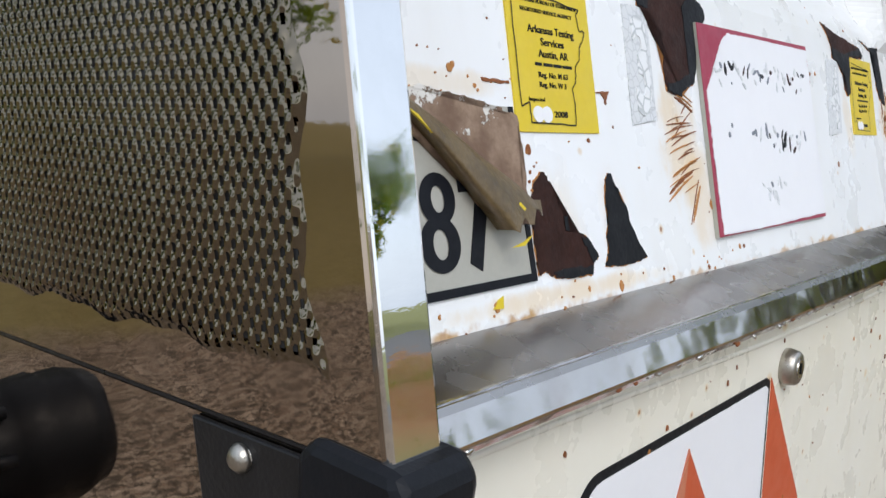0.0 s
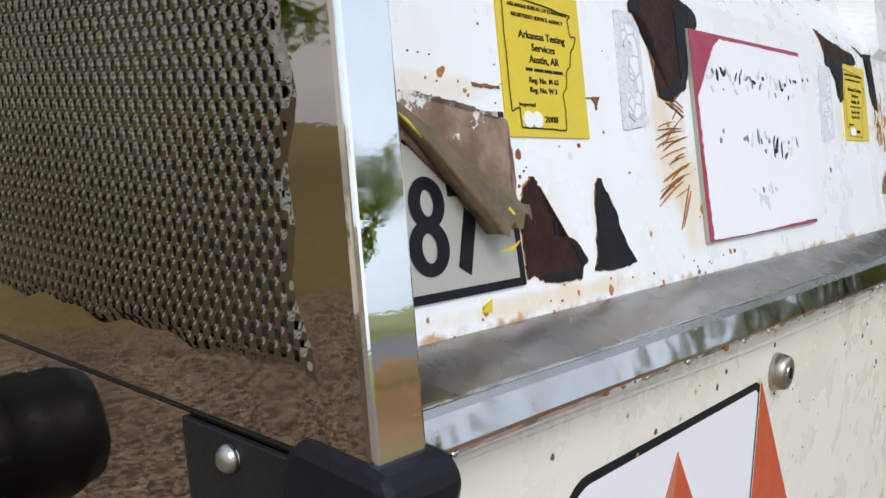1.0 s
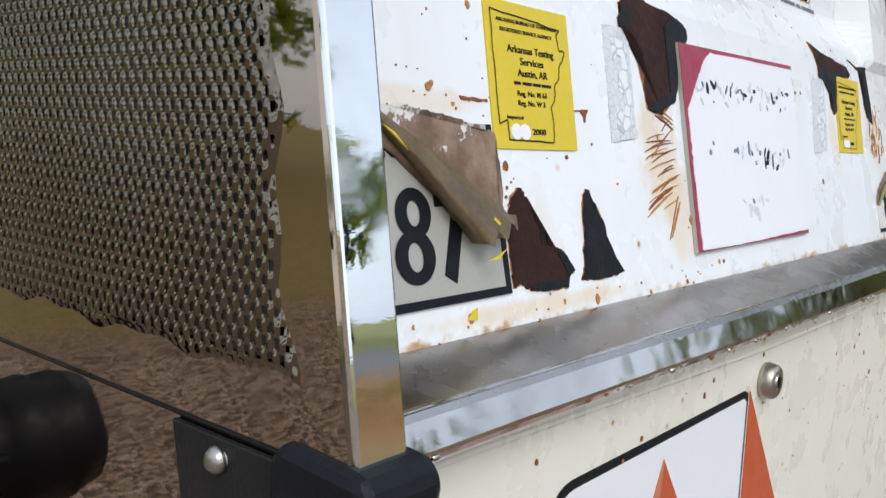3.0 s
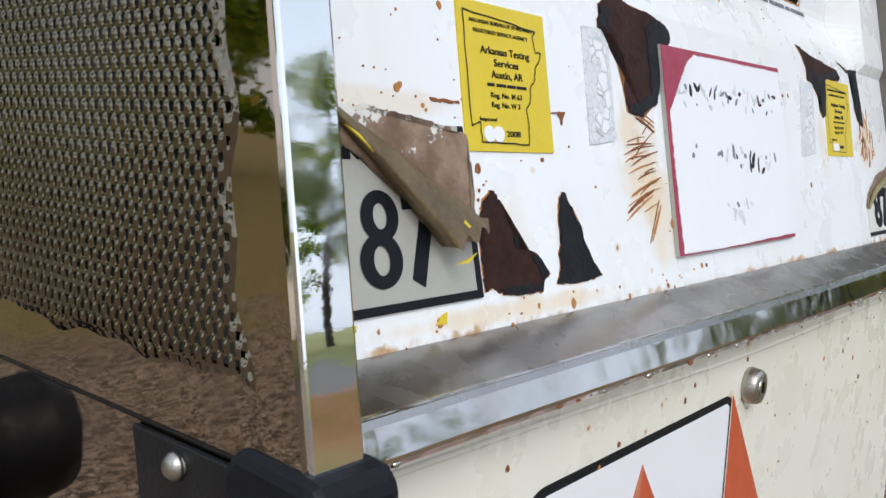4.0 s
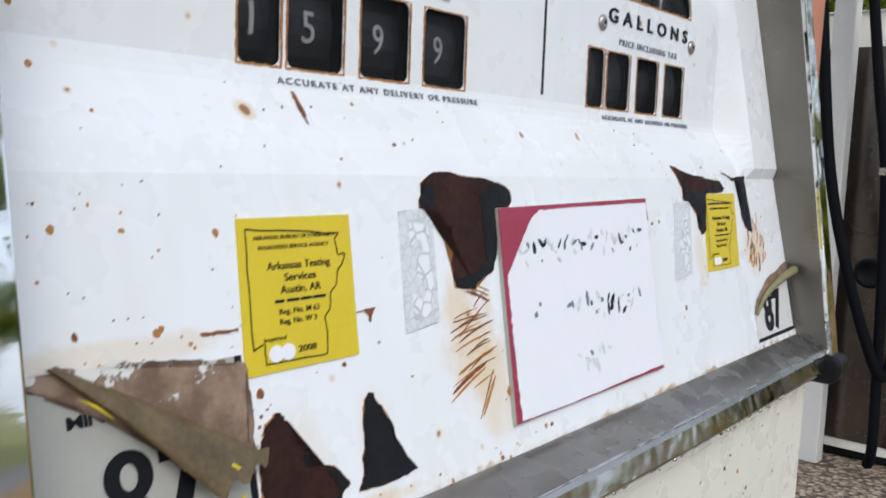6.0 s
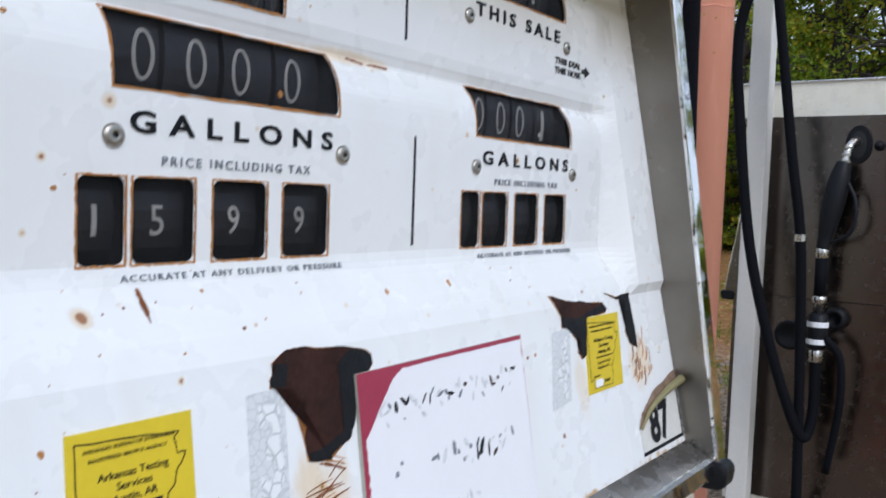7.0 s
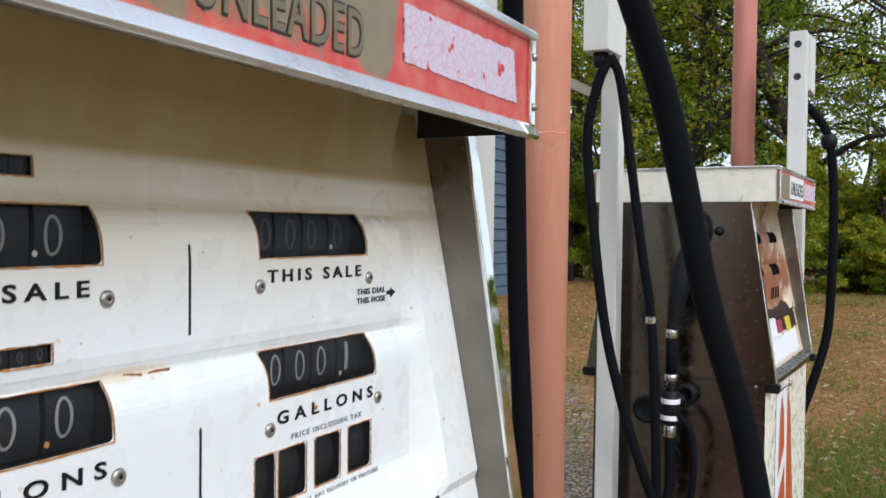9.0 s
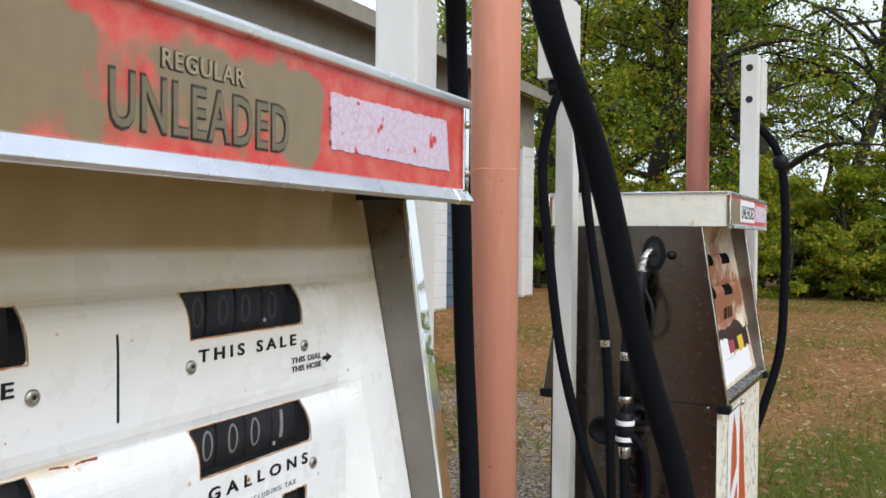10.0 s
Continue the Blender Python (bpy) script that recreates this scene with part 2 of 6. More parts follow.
M_PINK = pole_paint("salmon_pole_paint", (0.8, 0.36, 0.25), 0.06)
M_PINK_OLD = pole_paint("brick_pole_paint", (0.52, 0.2, 0.15), 0.04)
M_MAST = plain("white_mast_paint", (0.68, 0.66, 0.62), 0.5, vary=0.35, scale=14, bump=0.2, dark=0.8)
M_OLIVE = plain("faded_lettering", (0.19, 0.16, 0.1), 0.6, vary=0.4, scale=60, bump=0.1)
M_TAN = plain("tan_lettering", (0.4, 0.33, 0.22), 0.6, vary=0.4, scale=60, bump=0.1)
M_OUTLINE = plain("lettering_outline", (0.035, 0.03, 0.025), 0.6, vary=0.3, scale=60, bump=0.0)


def sign_paint():
    """Red sign sheet whose colour has weathered off to olive drab in clouds."""
    n = Nodes("faded_red_sign")
    x, z = n.axis(0), n.axis(2)
    cloud = n.math("ADD", n.noise(17, 5, 0.6), n.math("MULTIPLY", n.noise(70, 4, 0.6, seed=3), 0.25))
    mid = n.math("MULTIPLY", n.step(n.math("ABSOLUTE", n.math("SUBTRACT", z, 1.287)), 0.018, 0.05, 1, 0.0), 0.26)
    left = n.math("ADD", mid, n.step(x, 0.45, 0.50, 0.0, -0.45))
    low = n.step(z, 1.312, 1.328, 1.0, 0.0)
    left = n.math("ADD", left, n.math("MULTIPLY", n.step(x, 0.17, 0.27, 0.2, 0.0), low))
    left = n.math("ADD", left, n.math("MULTIPLY", n.step(n.math("ABSOLUTE", n.math("SUBTRACT", x, 0.45)), 0.01, 0.04, 0.22, 0.0), low))
    f = n.step(n.math("ADD", cloud, left), 0.72, 0.90)
    red = n.mix(n.step(n.noise(45, 5, seed=4), 0.35, 0.7), (0.6, 0.045, 0.035), (0.66, 0.14, 0.1))
    drab = n.mix(n.noise(60, 5, seed=2), (0.3, 0.225, 0.12), (0.19, 0.15, 0.09))
    return n.done(n.mix(f, red, drab), 0.38, 0.0)


M_SIGN = sign_paint()


def cracked_sticker():
    n = Nodes("crazed_pink_sticker")
    v = n.voronoi(110, "DISTANCE_TO_EDGE")
    crack = n.step(v.outputs["Distance"], 0.03, 0.1, 1, 0)
    c = n.mix(n.math("MULTIPLY", crack, 0.26), n.mix(n.noise(30, 4), (0.64, 0.60, 0.74), (0.68, 0.54, 0.64)), (0.55, 0.13, 0.13))
    c = n.mix(n.step(n.noise(50, 4, seed=5), 0.64, 0.68), c, (0.6, 0.05, 0.05))
    return n.done(c, 0.6, 0.0)


M_STICKER = cracked_sticker()


def window_glass():
    n = Nodes("dusty_window_glass")
    t = n.t.nodes.new("ShaderNodeBsdfTransparent")
    t.inputs[0].default_value = (0.9, 0.9, 0.92, 1)
    mix = n.t.nodes.new("ShaderNodeMixShader")
    n.put(mix.inputs[0], n.step(n.noise(60, 4), 0.3, 0.75, 0.04, 0.1))
    n.link(t.outputs[0], mix.inputs[1])
    n.link(n.b.outputs[0], mix.inputs[2])
    n.link(mix.outputs[0], n.t.nodes["Material Output"].inputs[0])
    return n.done((0.06, 0.062, 0.066), 0.1, 0.0)


M_GLASS = window_glass()


def ground_mat():
    n = Nodes("gravel_and_dry_grass")
    v = n.voronoi(62)
    sep = n.t.nodes.new("ShaderNodeSeparateColor")
    n.link(v.outputs["Color"], sep.inputs[0])
    stone = n.mix(sep.outputs[0], (0.25, 0.175, 0.12), (0.54, 0.43, 0.33))
    stone = n.mix(n.step(v.outputs["Distance"], 0.35, 0.75), stone, (0.09, 0.07, 0.05))
    stone = n.mix(n.step(n.noise(1.3, 4), 0.45, 0.7, 0, 0.5), stone, (0.2, 0.15, 0.1))
    straw = n.mix(n.noise(26, 6, 0.7), (0.2, 0.085, 0.035), (0.46, 0.235, 0.105))
    green = n.mix(n.noise(40, 6, 0.7, seed=2), (0.05, 0.075, 0.015), (0.14, 0.16, 0.04))
    turf = n.mix(n.step(n.noise(0.75, 5, 0.6, seed=6), 0.58, 0.70), straw, green)
    rough = n.math("MULTIPLY", n.noise(0.8, 4, seed=1), 3.0)
    far = n.math("SUBTRACT", n.axis(0), n.math("MULTIPLY", n.math("MAXIMUM", n.axis(1), -1.5), 1.4))
    far = n.math("ADD", n.math("MAXIMUM", far, n.math("MULTIPLY", n.axis(1), 1.3)), rough)
    hay = n.mix(n.noise(18, 6, 0.7, seed=8), (0.16, 0.13, 0.045), (0.36, 0.29, 0.12))
    turf = n.mix(n.step(n.axis(0), 2.5, 4.5, 1, 0), turf, hay)
    c = n.mix(n.step(far, 4.6, 5.5), stone, turf)
    road = n.math("MULTIPLY", n.step(n.axis(1), -9.2, -9.0, 1, 0), n.step(n.axis(1), -14.2, -14.0))
    verge = n.step(n.axis(1), -14.2, -14.0, 1, 0)
    c = n.mix(verge, c, n.mix(n.noise(9, 5), (0.16, 0.2, 0.05), (0.34, 0.3, 0.14)))
    c = n.mix(road, c, n.mix(n.noise(30, 4), (0.16, 0.155, 0.15), (0.24, 0.23, 0.22)))
    n.bump(n.math("ADD", v.outputs["Distance"], n.noise(60, 5)), 0.6, 0.02)
    return n.done(c, 0.9, 0.0, 0.2)


M_GROUND = ground_mat()


def leaf_mat(name, a, b, c):
    n = Nodes(name)
    g = n.t.nodes.new("ShaderNodeNewGeometry").outputs["Random Per Island"]
    col = n.mix(n.step(g, 0.0, 0.7), a, b)
    col = n.mix(n.step(n.math("ADD", g, n.math("MULTIPLY", n.noise(0.7, 3), 0.35)), 0.98, 1.08), col, c)
    n.done(col, 0.55, 0.0, 0.3)
    tr = n.t.nodes.new("ShaderNodeBsdfTranslucent")
    n.link(n.mix(0.5, col, (0.42, 0.52, 0.04)), tr.inputs[0])
    mix = n.t.nodes.new("ShaderNodeMixShader")
    mix.inputs[0].default_value = 0.5
    n.link(n.b.outputs[0], mix.inputs[1])
    n.link(tr.outputs[0], mix.inputs[2])
    n.link(mix.outputs[0], n.t.nodes["Material Output"].inputs[0])
    return n.m


M_LEAF = leaf_mat("autumn_leaves", (0.035, 0.085, 0.008), (0.17, 0.27, 0.02), (0.46, 0.33, 0.03))
M_LEAF_Y = leaf_mat("yellowing_leaves", (0.09, 0.17, 0.014), (0.33, 0.36, 0.03), (0.55, 0.34, 0.03))
M_BARK = plain("bark", (0.045, 0.035, 0.028), 0.9, vary=0.6, scale=8, bump=1.0)
M_LITTER = leaf_mat("leaf_litter", (0.2, 0.085, 0.035), (0.42, 0.22, 0.1), (0.58, 0.42, 0.28))
M_GRASS = leaf_mat("grass_blades", (0.06, 0.1, 0.02), (0.16, 0.2, 0.05), (0.3, 0.24, 0.1))
M_BLOCK = plain("whitewashed_block", (0.74, 0.74, 0.73), 0.85, vary=0.5, scale=3.5, bump=0.5, dark=0.78)
M_TIMBER = plain("weathered_board", (0.3, 0.27, 0.22), 0.85, vary=0.6, scale=4, bump=0.5, dark=0.6)
M_BLUE = plain("blue_siding", (0.1, 0.15, 0.21), 0.6, vary=0.4, scale=6, bump=0.2)
M_ROOF = plain("rusty_tin_roof", (0.24, 0.22, 0.2), 0.6, 0.6, vary=0.6, scale=3, bump=0.3)


# ---- mesh helpers ----
def part(name, bm, material, parent=None, label="", smooth=False, kind=""):
    """Link a bmesh as one mesh object under a thing or a part."""
    me = bpy.data.meshes.new(name)
    bm.normal_update()
    bm.to_mesh(me)
    bm.free()
    if material:
        me.materials.append(material)
    if smooth:
        for p in me.polygons:
            p.use_smooth = True
    ob = new(name, me)
    if parent:
        ob.parent = parent
    return tagged(ob, label, kind=kind)


def thing(name, label, category, group="", m=None, kind=""):
    ob = new(name)
    ob.empty_display_size = 0.05
    if m is not None:
        ob.matrix_basis = m
    return tagged(ob, label, category, group, kind)


def box(lo, hi, bevel=0.0, bm=None, segs=2):
    bm = bm or bmesh.new()
    mid, size = [(a + b) / 2 for a, b in zip(lo, hi)], [abs(b - a) for a, b in zip(lo, hi)]
    r = bmesh.ops.create_cube(bm, size=1, matrix=Matrix.Translation(mid) @ Matrix.Diagonal((*size, 1)))
    if bevel:
        es = list({e for v in r["verts"] for e in v.link_edges})
        bmesh.ops.bevel(bm, geom=es, offset=bevel, segments=segs, profile=0.5, affect="EDGES")
    return bm


def prism(outline, axis, lo, hi, bevel=0.0, bm=None):
    """A closed outline of 2D points drawn out along an axis (0, 1 or 2) from lo to hi."""
    bm = bm or bmesh.new()
    rows = []
    for d in (lo, hi):
        rows.append([bm.verts.new([(d, a, b), (a, d, b), (a, b, d)][axis]) for a, b in outline])
    n = len(outline)
    fs = [bm.faces.new(rows[0]), bm.faces.new(rows[1][::-1])]
    for i in range(n):
        fs.append(bm.faces.new((rows[0][i], rows[1][i], rows[1][(i + 1) % n], rows[0][(i + 1) % n])))
    bmesh.ops.recalc_face_normals(bm, faces=fs)
    if bevel:
        es = [e for e in bm.edges if len(e.link_faces) == 2 and e.calc_face_angle(0) > 0.5]
        bmesh.ops.bevel(bm, geom=es, offset=bevel, segments=2, profile=0.5, affect="EDGES")
    return bm


def rod(a, b, r0, r1=None, n=16, bm=None, caps=True):
    bm = bm or bmesh.new()
    a, b = Vector(a), Vector(b)
    m = Matrix.Translation((a + b) / 2) @ (b - a).to_track_quat("Z", "Y").to_matrix().to_4x4()
    bmesh.ops.create_cone(bm, cap_ends=caps, segments=n, radius1=r0, radius2=r0 if r1 is None else r1, depth=(b - a).length, matrix=m)
    return bm


def lathe(axis_from, axis_to, profile, n=20, bm=None):
    """Turn (distance along the axis, radius) rows round the line between two points."""
    bm = bm or bmesh.new()
    a, b = Vector(axis_from), Vector(axis_to)
    q = (b - a).to_track_quat("Z", "Y").to_matrix()
    rings = []
    for d, r in profile:
        rings.append([bm.verts.new(a + q @ Vector((r * math.cos(k * math.tau / n), r * math.sin(k * math.tau / n), d))) for k in range(n)])
    for p, s in zip(rings, rings[1:]):
        for k in range(n):
            bm.faces.new((p[k], p[(k + 1) % n], s[(k + 1) % n], s[k]))
    bm.faces.new(rings[0][::-1])
    bm.faces.new(rings[-1])
    return bm


def smooth_line(points, per=10):
    pts = [Vector(p) for p in points]
    pts = [pts[0] * 2 - pts[1], *pts, pts[-1] * 2 - pts[-2]]
    out = []
    for a, b, c, d in zip(pts, pts[1:], pts[2:], pts[3:]):
        for k in range(per):
            t = k / per
            out.append(0.5 * ((2 * b) + (c - a) * t + (2 * a - 5 * b + 4 * c - d) * t * t + (3 * b - a - 3 * c + d) * t ** 3))
    return out + [pts[-2]]


def tube(points, radius, n=14, per=10, bm=None):
    """A hose along a smooth line; radius may be a function of the share of its length."""
    bm = bm or bmesh.new()
    line = smooth_line(points, per)
    rings, up = [], Vector((0.3, 0.9, 0.1)).normalized()
    for i, p in enumerate(line):
        d = (line[min(i + 1, len(line) - 1)] - line[max(i - 1, 0)]).normalized()
        u = (up - d * up.dot(d)).normalized()
        up, w = u, d.cross(u)
        r = radius(i / (len(line) - 1)) if callable(radius) else radius
        rings.append([bm.verts.new(p + r * (u * math.cos(k * math.tau / n) + w * math.sin(k * math.tau / n))) for k in range(n)])
    for p, s in zip(rings, rings[1:]):
        for k in range(n):
            bm.faces.new((p[k], p[(k + 1) % n], s[(k + 1) % n], s[k]))
    bm.faces.new(rings[0][::-1])
    bm.faces.new(rings[-1])
    return bm


# ---- the pumps' common measures (metres, from the pump's own origin) ----
XL, XR = -0.048, 0.779          # outer sides
WL, WR = -0.026, 0.757          # inner walls of the front posts
XC, YC = 0.362, 0.275           # middle
Z0, Z1 = 0.690, 1.235           # upper housing, from ledge to sign
SL, SR = -0.022, 0.752          # sign ends
PITCH = 0.3115                  # from one dial to the other


def post_y(z):
    """The leaning front edge of the housing."""
    return -0.026 + (z - Z0) * 0.155


PROFILE = [(0.697, 0.0075), (0.713, 0.011), (0.863, 0.0455), (0.877, 0.0525), (0.899, 0.0695), (0.908, 0.073), (0.995, 0.0735), (1.009, 0.0745), (1.017, 0.0765), (1.023, 0.0795), (1.028, 0.0830), (1.033, 0.0880),
           (1.038, 0.0870), (1.045, 0.0845), (1.109, 0.0850), (1.123, 0.0862), (1.131, 0.0885), (1.137, 0.0915), (1.142, 0.0950), (1.147, 0.1000), (1.157, 0.1025), (1.179, 0.1050), (1.187, 0.1040), (1.297, 0.078)]


def face_y(x, z):
    """How far back the pressed dial sheet lies at a place."""
    for (za, ya), (zb, yb) in zip(PROFILE, PROFILE[1:]):
        if z <= zb:
            break
    y = ya + (yb - ya) * (z - za) / (zb - za)
    rim = 0.011 + (z - 0.716) * 0.2
    w = min(1, max(0, (x - XC - 0.298) / 0.03))
    w = w * w * (3 - 2 * w)
    return y if z < 0.863 else y * (1 - w) + rim * w


def hung(x, z):
    """The dial sheet hangs a touch askew: its print runs slightly uphill to the right."""
    return z - 0.003 + 0.005 * (x - XC) * min(1, max(0, (z - 0.885) / 0.03))


def on_face(x, z, lift=0.0):
    z = hung(x, z)
    y0, y1 = face_y(x, z - 0.001), face_y(x, z + 0.001)
    nrm = Vector((0, -0.002, y1 - y0)).normalized()
    return Vector((x, (y0 + y1) / 2, z)) + nrm * lift


def on_panel(y):
    return lambda x, z, lift=0.0: Vector((x, y - lift, z))


def sheet(outline, place, lift=0.0004, thick=0.0005, bm=None, cut=0.006):
    """A thin plate of any outline (x, z) laid on a surface; it follows the surface's folds."""
    bm = bm or bmesh.new()
    vs = [bm.verts.new((x, 0, z)) for x, z in outline]
    f = bm.faces.new(vs)
    bmesh.ops.triangulate(bm, faces=[f])
    zs = [z for _, z in outline]
    k = math.ceil(min(zs) / cut)
    while k * cut < max(zs):
        live = [g for g in (*bm.verts, *bm.edges, *bm.faces)]
        bmesh.ops.bisect_plane(bm, geom=live, plane_co=(0, 0, k * cut), plane_no=(0, 0, 1))
        k += 1
    r = bmesh.ops.extrude_face_region(bm, geom=list(bm.faces))
    top = {v for v in r["geom"] if isinstance(v, bmesh.types.BMVert)}
    for v in bm.verts:
        v.co = place(v.co.x, v.co.z, lift + thick if v in top else lift - 0.0004)
    bmesh.ops.recalc_face_normals(bm, faces=list(bm.faces))
    return bm


def rect(x0, x1, z0, z1):
    return [(x0, z0), (x1, z0), (x1, z1), (x0, z1)]


def ragged(outline, amp, rng, steps=7):
    """Tear the edge of an outline."""
    out = []
    for (a, b), (c, d) in zip(outline, outline[1:] + outline[:1]):
        n = max(1, min(steps, int(math.hypot(c - a, d - b) / (amp * 1.6))))
        for k in range(n):
            t = k / n
            out.append((a + (c - a) * t + rng.uniform(-amp, amp) * (k > 0), b + (d - b) * t + rng.uniform(-amp, amp) * (k > 0)))
    return out


def blob(x, z, rx, rz, rng, n=9):
    return [(x + rx * rng.uniform(0.55, 1.1) * math.cos(k * math.tau / n), z + rz * rng.uniform(0.55, 1.1) * math.sin(k * math.tau / n)) for k in range(n)]


def lettering(name, text, x0, x1, z, height, place, material, parent, lift=0.0006, spacing=1.0, bold=0.0, depth=0.0003, label="", cut=0.0):
    """A line of raised letters, fitted between x0 and x1 with its foot at z."""
    cu = bpy.data.curves.new(name, "FONT")
    cu.body, cu.size, cu.space_character, cu.offset, cu.resolution_u = text, 1.0, spacing, bold, 3
    cu.fill_mode = "BOTH"
    cu.extrude = 0.001
    tmp = new(name, cu)
    me = bpy.data.meshes.new_from_object(tmp.evaluated_get(bpy.context.evaluated_depsgraph_get()))
    bpy.data.objects.remove(tmp)
    if cut:
        bm = bmesh.new()
        bm.from_mesh(me)
        for k in range(-2, 8):
            bmesh.ops.bisect_plane(bm, geom=[*bm.verts, *bm.edges, *bm.faces], plane_co=(0, k * cut, 0), plane_no=(0, 1, 0))
        bm.to_mesh(me)
        bm.free()
    xs = [v.co.x for v in me.vertices]
    caps = 0.685 if not text.islower() else 0.5
    lo, hi = min(xs), max(xs)
    for v in me.vertices:
        u = x0 + (v.co.x - lo) / (hi - lo) * (x1 - x0)
        v.co = place(u, z + v.co.y / caps * height, lift + (depth if v.co.z > 0 else -0.0004))
    me.materials.clear()
    me.materials.append(material)
    ob = new(name, me)
    ob.parent = parent
    return tagged(ob, label)


# ---- dial sheet ----
PRICE_X = [(0.1085, 0.1335), (0.1375, 0.1745), (0.1865, 0.2245), (0.2370, 0.2750)]
DIAL_X, GAL_Z, SALE_Z, PRICE_Z = (0.1265, 0.2830), (0.9985, 1.0360), (1.1115, 1.1490), (0.9140, 0.9560)
TOT_X, TOT_Z = (0.1650, 0.2455), ((1.0530, 1.0645), (1.1665, 1.1785))


def holes():
    out = []
    for d in (0, PITCH):
        out += [(a + d, b + d, *PRICE_Z, "price") for a, b in PRICE_X]
        out += [(DIAL_X[0] + d, DIAL_X[1] + d, *GAL_Z, "gallons"), (DIAL_X[0] + d, DIAL_X[1] + d, *SALE_Z, "sale")]
    return out + [(*TOT_X, *z, "total") for z in TOT_Z]


def face_sheet(parent, material):
    hs = holes()
    xs = sorted({WL, WR, *[h[0] for h in hs], *[h[1] for h in hs], *[WL + (WR - WL) * k / 48 for k in range(49)]})
    zs = sorted({0.705, 1.262, *[h[2] for h in hs], *[h[3] for h in hs], *[p[0] for p in PROFILE[1:-1]], *[0.705 + 0.557 * k / 56 for k in range(57)]})
    xs = [x for i, x in enumerate(xs) if i == 0 or x - xs[i - 1] > 0.0004]
    zs = [z for i, z in enumerate(zs) if i == 0 or z - zs[i - 1] > 0.0004]
    bm, grid = bmesh.new(), {}

    def vert(i, j):
        if (i, j) not in grid:
            grid[i, j] = bm.verts.new(on_face(xs[i], zs[j]))
        return grid[i, j]

    for i in range(len(xs) - 1):
        for j in range(len(zs) - 1):
            x, z = (xs[i] + xs[i + 1]) / 2, (zs[j] + zs[j + 1]) / 2
            if not any(h[0] < x < h[1] and h[2] < z < h[3] for h in hs):
                bm.faces.new((vert(i, j), vert(i + 1, j), vert(i + 1, j + 1), vert(i, j + 1)))
    for x0, x1, z0, z1, kind in hs:
        r = {"price": 0.0045, "gallons": 0.004, "sale": 0.004}.get(kind, 0.0)
        for x, sx in ((x0, 1), (x1, -1)) if r else ():
            for z, sz in ((z0, 1), (z1, -1)):
                if kind != "price" and sx * sz > 0:
                    continue
                arc = [on_face(x + sx * r * (1 - math.cos(a)), z + sz * r * (1 - math.sin(a))) for a in (0, 0.39, 0.785, 1.18, math.pi / 2)]
                bm.faces.new([bm.verts.new(p) for p in (on_face(x, z), *arc)])
    bmesh.ops.recalc_face_normals(bm, faces=list(bm.faces))
    r = bmesh.ops.extrude_face_region(bm, geom=list(bm.faces))
    for v in r["geom"]:
        if isinstance(v, bmesh.types.BMVert):
            v.co.y += 0.0009
    bmesh.ops.recalc_face_normals(bm, faces=list(bm.faces))
    return part("dial_sheet", bm, material, parent, "white enamelled dial sheet with rust spots", smooth=False)


